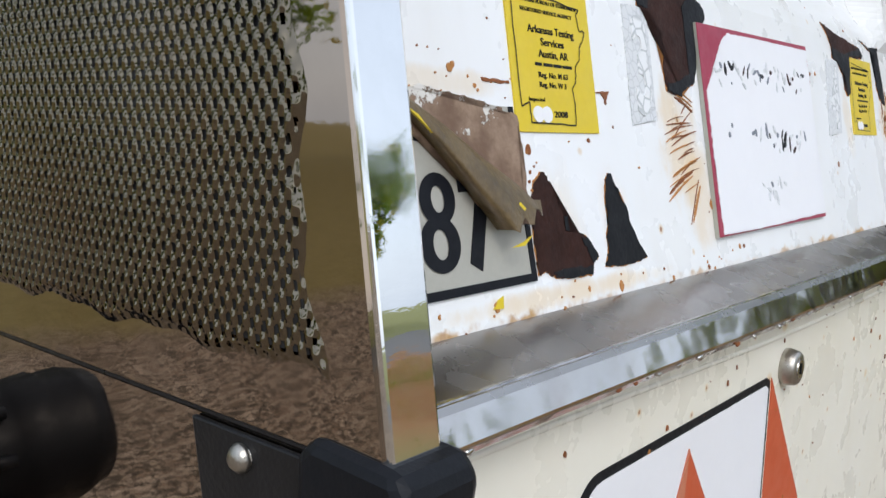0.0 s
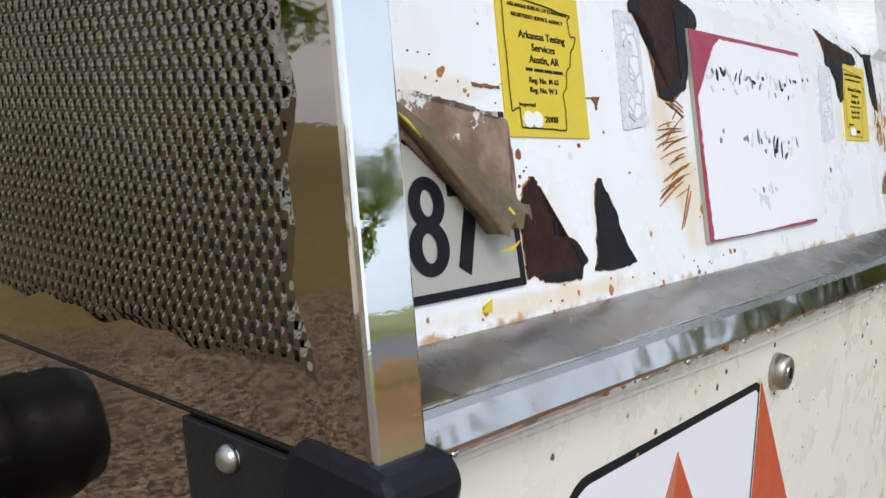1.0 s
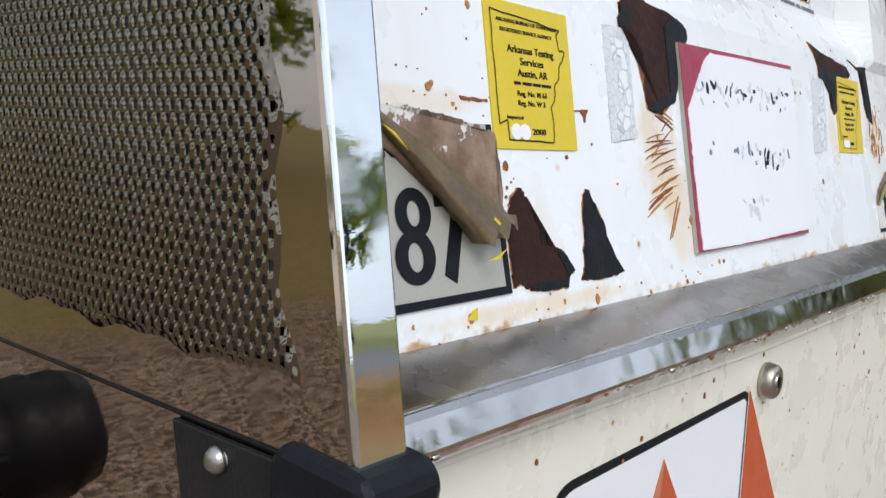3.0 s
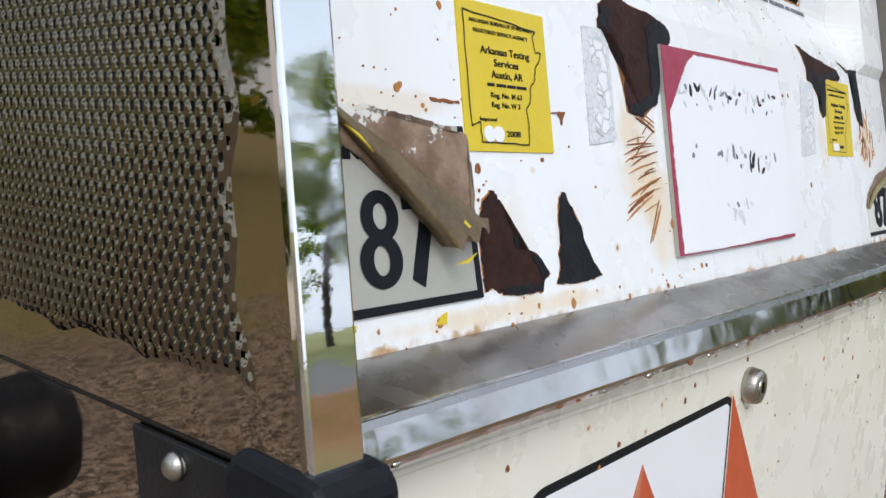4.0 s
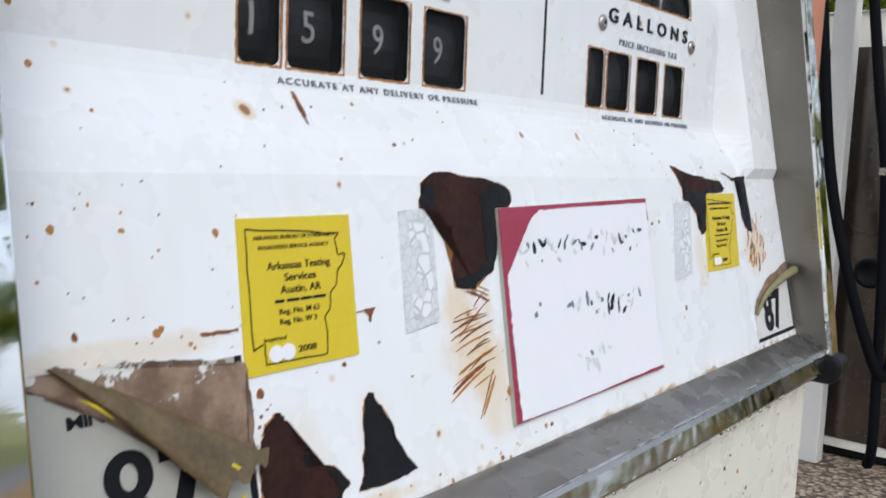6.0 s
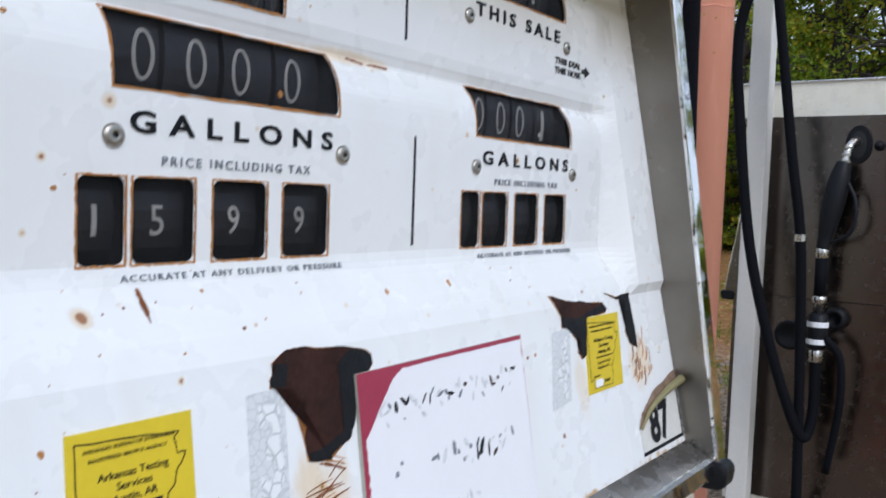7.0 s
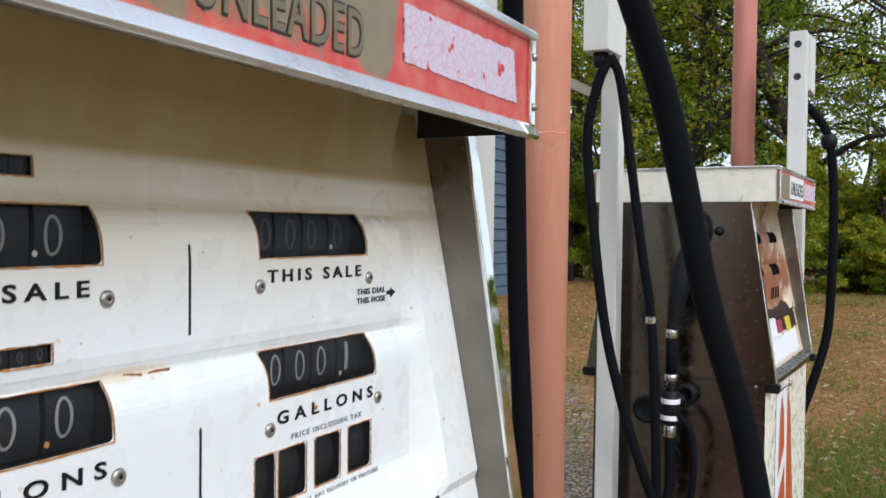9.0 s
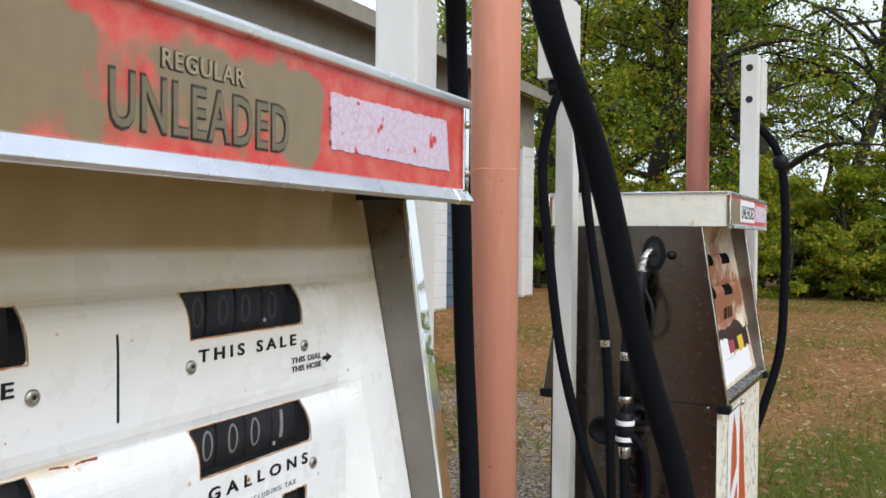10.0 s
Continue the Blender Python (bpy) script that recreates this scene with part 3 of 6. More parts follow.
def counter(face, x0, x1, z0, z1, kind, digits, pale=False):
    """The counter behind one window: a dark well, its wheels with figures, and the pane."""
    low, high = z0, z1
    z0, z1 = hung((x0 + x1) / 2, z0), hung((x0 + x1) / 2, z1)
    ys = [face_y((x0 + x1) / 2, z) for z in (z0, (z0 + z1) / 2, z1)]
    ym = sum(ys) / 3
    deep = 0.030 if kind in ("gallons", "sale") else 0.014
    bm = bmesh.new()
    e = 0.0045
    o, i = [(x0 - e, z0 - e), (x1 + e, z0 - e), (x1 + e, z1 + e), (x0 - e, z1 + e)], max(ys) + deep
    ring0 = [bm.verts.new((x, face_y(x, z) + 0.0024, z)) for x, z in o]
    ring1 = [bm.verts.new((x, i, z)) for x, z in o]
    for k in range(4):
        bm.faces.new((ring0[k], ring0[(k + 1) % 4], ring1[(k + 1) % 4], ring1[k]))
    bm.faces.new(ring1)
    well = part("counter_well", bm, M_WELL, face)
    n = len(digits)
    if not n:
        return
    zc, w = (z0 + z1) / 2, (x1 - x0) / n
    rad = 0.075 if kind in ("gallons", "sale") else 0.045
    yc = (ym + 0.006 if kind == "price" else max(ys) + 0.003) + rad
    for k, ch in enumerate(digits):
        a = x0 + w * k
        rim = [(yc - math.sqrt(rad * rad - q * q) + b, zc + q) for b, qs in ((0, (-1, -0.6, -0.2, 0.2, 0.6, 1)), (0.004, (1, 0, -1))) for q in [u * (z1 - z0) * 0.56 for u in qs]]
        part("number_wheel", prism(rim, 0, a + w * 0.05, a + w * 0.95), M_WHEEL, well)
        if ch.strip():
            h = (z1 - z0) * (0.7 if kind in ("gallons", "sale") else 0.36 if kind == "price" else 0.6)
            ww = h * (0.52 if ch not in "1." else 0.16)
            c = a + w * 0.5 + ((0.008, 0.002, -0.006, -0.005)[k] if n == 4 and kind != "price" else 0)
            face_on = lambda x, z, lift: Vector((x, yc - math.sqrt(max(0, rad * rad - (z - zc) ** 2)) - lift, z))
            if ch == "0":
                bm = bmesh.new()
                rings = [[bm.verts.new(face_on(c + ww / 2 * q * math.cos(j * math.tau / 24), zc + h / 2 * p * math.sin(j * math.tau / 24), 0.0007)) for j in range(24)] for q, p in ((1, 1), (0.66, 0.84))]
                for j in range(24):
                    bm.faces.new((rings[0][j], rings[0][(j + 1) % 24], rings[1][(j + 1) % 24], rings[1][j]))
                part("figure", bm, M_DIGIT_PALE if pale else M_DIGIT, well)
                continue
            lettering("figure", ch, c - ww / 2, c + ww / 2, zc - h / 2 * (1 if ch != "." else 1), h, face_on, M_DIGIT_PALE if pale else M_DIGIT, well, 0.0005, cut=0.1)
    bm = sheet(rect(x0 + 0.0002, x1 - 0.0002, low + 0.0002, high - 0.0002), lambda x, z, l: on_face(x, z) + Vector((0, 0.0026 - l, 0)), 0.0005, 0.0003)
    pane = part("window_pane", bm, M_GLASS, face)
    pane.visible_shadow = False


def rust_rim(face, x0, x1, z0, z1, rng):
    """A thin eaten edge round a window."""
    bm = bmesh.new()
    for a, b, c, d in ((x0 - 0.0008, x1 + 0.0008, z0 - 0.0011, z0), (x0 - 0.0008, x1 + 0.0008, z1, z1 + 0.0007), (x0 - 0.0008, x0, z0, z1), (x1, x1 + 0.0008, z0, z1)):
        one = sheet(ragged(rect(a, b, c, d), 0.0004, rng, 24), on_face, 0.0003, 0.0002)
        me = bpy.data.meshes.new("tmp")
        one.to_mesh(me)
        one.free()
        bm.from_mesh(me)
        bpy.data.meshes.remove(me)
    part("rusted_rim", bm, M_RUSTPALE, face)


def dial_print(face):
    """Everything printed or riveted on the dial sheet."""
    for d in (0, PITCH):
        lettering("lettering", "GALLONS", 0.1355 + d, 0.2770 + d, 0.9775, 0.0100, on_face, M_INK, face, spacing=1.7, bold=0.02)
        lettering("lettering", "THIS SALE", 0.1355 + d, 0.2725 + d, 1.0915, 0.0100, on_face, M_INK, face, spacing=1.5, bold=0.02)
        lettering("small_lettering", "PRICE INCLUDING TAX", 0.154 + d, 0.258 + d, 0.9620, 0.0046, on_face, M_GREYINK, face, spacing=1.4)
        lettering("small_lettering", "ACCURATE AT ANY DELIVERY OR PRESSURE", 0.130 + d, 0.286 + d, 0.9055, 0.0031, on_face, M_GREYINK, face, spacing=1.3)
        for x in (0.1265, 0.2865):
            for z in (0.975, 1.089):
                p = on_face(x + d, z)
                bm = lathe(p, p - Vector((0, 1, 0)), [(0, 0.0058), (0.0012, 0.0058), (0.0024, 0.0042), (0.0028, 0.0018), (0.0018, 0.0012)], 16)
                screw = part("screw", bm, M_BOLT, face, "dull rusty screw", smooth=True)
                part("screw_slot", rod(p - Vector((0, 0.0026, 0)), p - Vector((0, 0.0031, 0)), 0.0013, n=8), M_INK, screw)
    for s, x0, x1 in ((1, 0.577, 0.6275), (-1, 0.0965, 0.147)):
        lettering("small_lettering", "THIS DIAL", x0, x1, 1.0735, 0.0054, on_face, M_INK, face, spacing=1.1, bold=0.01)
        lettering("small_lettering", "THIS HOSE", x0, x1, 1.0650, 0.0054, on_face, M_INK, face, spacing=1.1, bold=0.01)
        a, z = (0.6305, 1.0725) if s > 0 else (0.0935, 1.0725)
        tip = [(a, z - 0.002), (a + s * 0.007, z - 0.002), (a + s * 0.007, z - 0.005), (a + s * 0.0165, z), (a + s * 0.007, z + 0.005), (a + s * 0.007, z + 0.002), (a, z + 0.002)]
        part("arrow", sheet(tip, on_face, 0.0004, 0.0002), M_INK, face)
    for z0, z1 in ((1.0580, 1.1220), (0.9175, 0.9905)):
        part("printed_rule", sheet([(XC - 0.0025, z0), (XC - 0.0005, z0), (XC - 0.0005, z1), (XC - 0.0015, z1 + 0.002), (XC - 0.0025, z1)], on_face, 0.0004, 0.0002), M_INK, face)


def inspection_decal(face, x0, x1, z0, z1, slant, rng):
    """Square yellow decal with the outline of a state and its lines of print."""
    w, h = x1 - x0, z1 - z0
    at = lambda u, v, lift=0.0: on_face(x0 + u * w + slant * v * w, z0 + v * h, lift)
    body = part("yellow_decal", sheet(rect(0, 1, 0, 1), at, 0.0004, 0.0004, cut=0.05), M_YELLOW, face, "yellow inspection decal with black print")
    line = [(0.16, 0.06), (0.69, 0.05), (0.71, 0.2), (0.69, 0.3), (0.75, 0.36), (0.76, 0.46), (0.83, 0.52), (0.84, 0.6), (0.9, 0.66), (0.93, 0.72), (0.86, 0.72), (0.84, 0.84), (0.88, 0.87), (0.06, 0.93), (0.07, 0.16), (0.16, 0.19)]
    bm = bmesh.new()
    pts = ragged(line, 0.006, rng, 6)
    for (a, b), (c, d) in zip(pts, pts[1:] + pts[:1]):
        l = math.hypot(c - a, d - b) or 1
        nx, nz = -(d - b) / l * 0.005, (c - a) / l * 0.005
        bm.faces.new([bm.verts.new(at(u, v, 0.0011)) for u, v in ((a + nx, b + nz), (c + nx, d + nz), (c - nx, d - nz), (a - nx, b - nz))])
    part("map_outline", bm, M_INK, body)
    rows = [("ARKANSAS BUREAU OF STANDARDS", 0.12, 0.84, 0.855, 0.026, 0), ("REGISTERED SERVICE AGENCY", 0.16, 0.78, 0.79, 0.026, 0), ("Arkansas Testing", 0.22, 0.78, 0.655, 0.05, 0.008),
            ("Services", 0.36, 0.64, 0.575, 0.05, 0.008), ("Austin, AR", 0.32, 0.68, 0.495, 0.05, 0.008), ("Reg. No. M 63", 0.30, 0.65, 0.36, 0.036, 0.006), ("Reg. No. W 3", 0.30, 0.62, 0.295, 0.036, 0.006),
            ("Inspected", 0.16, 0.34, 0.2, 0.026, 0), ("2008", 0.44, 0.6, 0.1, 0.04, 0.012)]
    for text, a, b, v, c, bold in rows:
        lettering("print_line", text, a, b, v, c, at, M_INK, body, 0.0010, bold=bold, depth=0.0001)
    for a, b in ((0.27, 0.345), (0.37, 0.475), (0.49, 0.585), (0.60, 0.715)):
        part("print_bar", sheet(rect(a, b, 0.437, 0.457), at, 0.0010, 0.0001, cut=0.05), M_INK, body)
    for u in (0.25, 0.35):
        hole = [(u + 0.062 * math.cos(k * math.tau / 12), 0.115 + 0.055 * math.sin(k * math.tau / 12)) for k in range(12)]
        part("punched_hole", sheet(hole, at, 0.0010, 0.00012 + u * 0.0002, cut=0.05), M_PAPER, body)


def bare_patch(face, outline, rng, dark=False, amp=0.0016, label=""):
    """Where the enamel has flaked off to the steel, with a stained edge."""
    cx, cz = sum(p[0] for p in outline) / len(outline), sum(p[1] for p in outline) / len(outline)
    wide = [(cx + (x - cx) * 1.008 + 0.0002 * (1 if x > cx else -1), cz + (z - cz) * 1.008) for x, z in outline]
    rim = part("rust_stained_rim", sheet(ragged(wide, amp * 0.8, rng), on_face, 0.0002, 0.0002), M_RUSTPALE, face)
    return part("bare_patch", sheet(ragged(outline, amp, rng), on_face, 0.0005, 0.0002), M_BAREBLACK if dark else M_BARE, face, label or "bare rusted patch where enamel flaked off")


# ---- pump parts ----
def side_outline(z0, z1, inset):
    return [(post_y(z0) + inset, z0), (post_y(z1) + inset, z1), (2 * YC - post_y(z1) - inset, z1), (2 * YC - post_y(z0) - inset, z0)]


def embossed(parent, x, z0, z1, y_end):
    """Side sheet punched and pressed into a close weave of bumps and holes, over a dark backing."""
    step = 0.00064
    zs = np.arange(z0, z1, step)
    ys = np.arange(0.0, y_end, step)
    Z, Y = np.meshgrid(zs, ys, indexing="ij")
    Y = Y + (-0.026 + (Z - Z0) * 0.155) + 0.016
    g = np.cos(2 * np.pi * Y / 0.0056) * np.cos(2 * np.pi * Z / 0.0092)
    bay = Y - Y[:, :1] - 0.006 - 0.003 * np.sin(Z * 61) - 0.0015 * np.sin(Z * 173)
    low = Z - z0 - 0.002 - 0.0015 * np.sin(Y * 97) - 0.001 * np.sin(Y * 211)
    edge = np.clip(np.minimum(np.minimum(low, z1 - Z), bay) / 0.004, 0, 1)
    dent = 0.0004 * np.sin(Y * 41 + 1.0) * np.sin(Z * 33)
    X = x - edge * (0.0018 + dent + 0.0006 * np.clip(-g, 0, 1) - 0.0005 * np.clip(g, 0, 1)) + 0.0006
    verts = np.stack([X, Y, Z], -1).reshape(-1, 3)
    n, m = len(zs), len(ys)
    idx = np.arange(n * m).reshape(n, m)
    quads = np.stack([idx[:-1, :-1], idx[1:, :-1], idx[1:, 1:], idx[:-1, 1:]], -1).reshape(-1, 4)
    hole = ((g > 0.30) & (edge > 0.6)).reshape(-1)[quads].sum(1) >= 3
    rim = edge.reshape(-1)[quads].max(1) > 0
    for name, keep, material, words in (("stamped_relief", rim & ~hole, M_STAMPED, "stainless steel sheet stamped with close rows of dimples"), ("backing_sheet", None, M_WELL, "dark backing behind the punched sheet")):
        me = bpy.data.meshes.new(name)
        if keep is None:
            back = prism([(post_y(z0 + 0.008) + 0.028, z0 + 0.008), (post_y(z1) + 0.028, z1 - 0.004), (post_y(z1) + y_end, z1 - 0.004), (post_y(z0) + y_end, z0 + 0.008)], 0, x - 0.0003, x + 0.0006)
            back.to_mesh(me)
            back.free()
        else:
            me.from_pydata(verts, [], quads[keep])
            me.polygons.foreach_set("use_smooth", [True] * len(me.polygons))
        me.materials.append(material)
        ob = new(name, me)
        ob.parent = parent
        tagged(ob, words)


def screws(parent, places, direction, r=0.004):
    for p in places:
        p, d = Vector(p), Vector(direction)
        part("screw", lathe(p, p + d, [(0, r), (r * 0.3, r), (r * 0.75, r * 0.6), (r * 0.8, r * 0.2)], 12), M_BOLT, parent, smooth=True)


def sagging(bm):
    """Bend a straight strip under the dials as the old ledge has bent: lower towards its right end, most at its lip."""
    cuts = [WL + (WR - WL) * k / 12 for k in range(1, 12)]
    for x in cuts:
        bmesh.ops.bisect_plane(bm, geom=[*bm.verts, *bm.edges, *bm.faces], plane_co=(x, 0, 0), plane_no=(1, 0, 0))
    for v in bm.verts:
        t = min(1, max(0, (v.co.x - 0.0) / 0.45))
        v.co.z -= 0.0075 * t * min(1, max(0, (0.712 - v.co.z) / 0.022))
    return bm


def housing(pump, near):
    """Upper and lower sheet metal of one pump."""
    low = part("lower_cabinet", box((-0.042, 0.004, 0.03), (0.766, 2 * YC - 0.004, 0.686), 0.002), M_CREAM, pump, "cream enamelled lower cabinet")
    part("plinth", box((-0.02, 0.03, 0.0), (0.744, 2 * YC - 0.03, 0.032), 0.003), M_BLACK, pump)
    door = part("service_door", box((-0.036, -0.003, 0.05), (0.757, 0.0045, 0.682), 0.002), M_CREAM, pump, "cream enamelled service door with rust specks")
    part("door_bead", tube([(-0.03, -0.0026, 0.672), (0.10, -0.0026, 0.6685), (0.34, -0.0026, 0.6605), (0.60, -0.0026, 0.6585), (0.735, -0.0026, 0.6595), (0.748, -0.0026, 0.664)], 0.0016, 8, 8), M_CREAM, door, smooth=True)
    for x, s in ((-0.045, -1), (0.769, 1)):
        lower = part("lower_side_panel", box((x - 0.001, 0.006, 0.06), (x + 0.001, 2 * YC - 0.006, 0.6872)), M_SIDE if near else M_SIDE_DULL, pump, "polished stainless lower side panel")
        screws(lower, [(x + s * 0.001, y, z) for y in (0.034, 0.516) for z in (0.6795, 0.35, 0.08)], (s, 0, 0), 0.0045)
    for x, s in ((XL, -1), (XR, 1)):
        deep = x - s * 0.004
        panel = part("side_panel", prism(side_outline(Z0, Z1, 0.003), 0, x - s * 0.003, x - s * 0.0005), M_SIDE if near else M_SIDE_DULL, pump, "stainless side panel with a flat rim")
        if near and s < 0:
            embossed(panel, x + 0.0002, Z0 + 0.019, 0.93, 0.40)
        part("rim_fold", prism([(post_y(Z0) + 0.004, Z0 - 0.0014), (2 * YC - post_y(Z0) - 0.004, Z0 - 0.0014), (2 * YC - post_y(Z0) - 0.004, Z0 - 0.0002), (post_y(Z0) + 0.004, Z0 - 0.0002)], 0, x - s * 0.012, x - s * 0.0002), M_BLACK_WORN, panel)
    for z in (Z0, Z1):
        d = 0.135 if z == Z1 else post_y(z) + 0.02
        part("housing_deck", prism([(d, z - 0.006), (2 * YC - d, z - 0.006), (2 * YC - d, z - 0.003), (d, z - 0.003)], 0, XL + 0.004, XR - 0.004), M_BLACK, pump)
    # front and rear posts: a leaning bright strip and the wall that runs back to the dial sheet
    for x0, x1, wall in ((XL, WL, WL), (WR, XR, WR)):
        s = 1 if wall == WL else -1
        zt = 1.254 if wall == WR else Z1
        strip = [(post_y(Z0 - 0.004), Z0 - 0.004), (post_y(zt), zt), (post_y(zt) + 0.005, zt), (post_y(Z0 - 0.004) + 0.005, Z0 - 0.004)]
        post = part("corner_post", prism(strip, 0, x0 + (0.0015 if x0 == XL else 0), x1, 0.0012), M_MIRROR, pump, "bright stainless corner post")
        back = [(post_y(Z0) + 0.003, Z0), (post_y(zt) + 0.003, zt), (0.125, zt), (0.03, Z0)]
        inner = part("post_wall", prism(back, 0, wall - s * 0.0035, wall - s * 0.001), M_WALL, post)
        rear = [(2 * YC - y, z) for y, z in strip]
        part("corner_post", prism(rear, 0, x0, x1, 0.0012), M_MIRROR, pump)
    rear = [(2 * YC - face_y(0, 0.71), 0.70), (2 * YC - 0.10, Z1), (2 * YC - 0.106, Z1), (2 * YC - face_y(0, 0.71) - 0.006, 0.70)]
    part("rear_sheet", prism(rear, 0, WL, WR), M_FACE, pump, "white enamelled rear sheet")
    # ledge under the dial sheet, front and rear
    top = [(0.016, 0.7113), (-0.0185, 0.7003), (-0.0205, 0.6983), (0.016, 0.7063)]
    nose = [(-0.0165, 0.7014), (-0.0190, 0.6998), (-0.0240, 0.6880), (-0.0215, 0.6840), (-0.004, 0.6840), (-0.004, 0.6955)]
    ledge = part("ledge", sagging(prism(top, 0, WL + 0.0005, WR - 0.0005)), M_LEDGE, pump, "dull stainless ledge")
    part("ledge_nose", sagging(prism(nose, 0, WL - 0.001, WR + 0.001, 0.0009)), M_TRIM, ledge, "dented bright ledge nose with rust at its lower edge")
    nick = random.Random(29)
    for k in range(70 if near else 0):
        x = nick.uniform(WL + 0.01, WR - 0.02)
        z = 0.6853 - 0.0075 * min(1, max(0, x / 0.45)) + nick.uniform(-0.0004, 0.0016)
        r = 0.0006 + 0.0014 * nick.random() ** 2
        bead = bmesh.new()
        bmesh.ops.create_icosphere(bead, subdivisions=1, radius=1.0, matrix=Matrix.Translation((x, -0.0226, z)) @ Matrix.Diagonal((r * 1.8, r * 0.6, r, 1)))
        part("edge_nick", bead, nick.choice((M_RUST, M_TRIM, M_TRIM, M_BOLT)), ledge, smooth=True)
    part("rear_ledge", prism([(2 * YC - y, z) for y, z in nose], 0, WL, WR, 0.0009), M_TRIM, pump)
    for x in (XL, XR):
        s = 1 if x == XL else -1
        for mirror in (False, True):
            o = [(-0.036, 0.685), (-0.031, 0.6925), (0.002, 0.6945), (0.008, 0.689), (0.008, 0.664), (-0.027, 0.664), (-0.034, 0.669)]
            if mirror:
                o = [(2 * YC - a, b) for a, b in o]
            part("corner_cap", prism(o, 0, x - s * 0.004, x + s * 0.028, 0.004), M_BLACK, pump, "black rubber corner cap")


def sign_head(pump, near):
    """The overhanging sign box on top."""
    # a tray upside down, open below in front of the dial sheets
    head = part("sign_box", box((SL + 0.004, -0.010, 1.3365), (SR - 0.004, 2 * YC + 0.010, 1.3405)), M_CREAM, pump, "cream painted sign box with rust stains")
    for a, b in ((-0.010, -0.006), (2 * YC + 0.006, 2 * YC + 0.010)):
        part("long_plate", box((SL + 0.004, a, 1.2375), (SR - 0.004, b, 1.3365)), M_CREAM, head)
    for a, b in ((SL + 0.004, SL + 0.008), (SR - 0.008, SR - 0.004)):
        part("end_plate", box((a, -0.006, 1.2375), (b, 2 * YC + 0.006, 1.3365)), M_CREAM, head, "cream painted end plate with rust stains")
    # the underside takes its shade by colour; the end linings are added dark sheets
    part("soffit", box((SL + 0.010, 0.118, 1.2335), (SR - 0.010, 2 * YC - 0.118, 1.2380)), M_SHADE_DARK, head, "underside coloured near-black for the shade beneath the sign")
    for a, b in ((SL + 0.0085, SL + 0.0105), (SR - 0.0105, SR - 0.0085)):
        part("shade_lining", box((a, -0.0055, 1.236), (b, 0.115, 1.336)), M_SHADE_DARK, head, "added dark sheet standing in for shade at the inner end")
    part("lid", box((SL - 0.003, -0.018, 1.3405), (SR + 0.003, 2 * YC + 0.018, 1.3455), 0.002), M_RAIL, head)
    for rear in (False, True):
        f = (lambda y: 2 * YC - y) if rear else (lambda y: y)
        order = lambda a, b: (min(f(a), f(b)), max(f(a), f(b)))
        y0, y1 = order(-0.0165, -0.009)
        panel = part("sign_sheet", box((SL + 0.002, y0, 1.243), (SR - 0.002, y1, 1.3375)), M_SIGN, head, "faded red sign sheet weathered to olive drab")
        lower = [(f(-0.016), 1.2475), (f(-0.0185), 1.2460), (f(-0.0265), 1.2340), (f(-0.0235), 1.2305), (f(-0.012), 1.2325), (f(-0.012), 1.2350), (f(-0.016), 1.2380)]
        part("lower_rail", prism(lower, 0, SL, SR, 0.0008), M_RAIL, head, "bright metal rail")
        for a, b in ((SL - 0.002, SL + 0.030), (SR - 0.030, SR + 0.002)):
            cap = [(f(-0.0155), 1.2480), (f(-0.0190), 1.2468), (f(-0.0272), 1.2342), (f(-0.0238), 1.2297), (f(-0.012), 1.2318), (f(-0.012), 1.2345), (f(-0.0155), 1.2375)]
            part("rail_cap", prism(cap, 0, a, b, 0.0006), M_MIRROR, head, "polished corner cap of the rail")
        upper = [(f(-0.015), 1.3330), (f(-0.0225), 1.3350), (f(-0.0235), 1.3410), (f(-0.021), 1.3440), (f(-0.010), 1.3440), (f(-0.010), 1.3330)]
        part("upper_rail", prism(upper, 0, SL - 0.001, SR + 0.001, 0.0008), M_RAIL, head, "bright metal rail")
        for a, b in ((SL - 0.001, SL + 0.011), (SR - 0.011, SR + 0.001)):
            y0, y1 = order(-0.0215, -0.0165)
            br = part("end_bracket", box((a, y0, 1.2445), (b, y1, 1.335), 0.0015), M_MIRROR, head, "bright screwed end bracket")
            screws(br, [((a + b) / 2, f(-0.0215), z) for z in (1.264, 1.316)], (0, 1 if rear else -1, 0), 0.0042)
        if rear:
            continue
        flat = on_panel(-0.0165)
        if near:
            for text, x0, x1, z, h in (("REGULAR", 0.297, 0.377, 1.2990, 0.0118), ("UNLEADED", 0.2555, 0.429, 1.2580, 0.0330)):
                lettering("sign_lettering", text, x0 - 0.001, x1 + 0.001, z, h, flat, M_OUTLINE, panel, 0.0004, 1.12, 0.036, label="dark outline of the sign lettering")
                lettering("sign_lettering", text, x0, x1, z + 0.0003, h * 0.97, flat, M_OLIVE if h > 0.02 else M_TAN, panel, 0.0010, 1.12, 0.008, label="olive sign lettering")
            part("price_sticker", sheet(ragged([(0.487, 1.2665), (0.712, 1.2635), (0.703, 1.3155), (0.486, 1.3120)], 0.0009, random.Random(4), 40), flat, 0.0004, 0.0006, cut=0.05), M_STICKER, panel, "crazed white-pink sticker")
        else:
            part("sign_sticker", sheet(rect(0.18, 0.48, 1.255, 1.328), flat, 0.0004, 0.0006, cut=0.05), M_PAPER, panel, "white sticker with dark lettering")
            lettering("sign_lettering", "UNLEADED", 0.2, 0.47, 1.268, 0.040, flat, M_OUTLINE, panel, 0.0012, 1.0, 0.02)
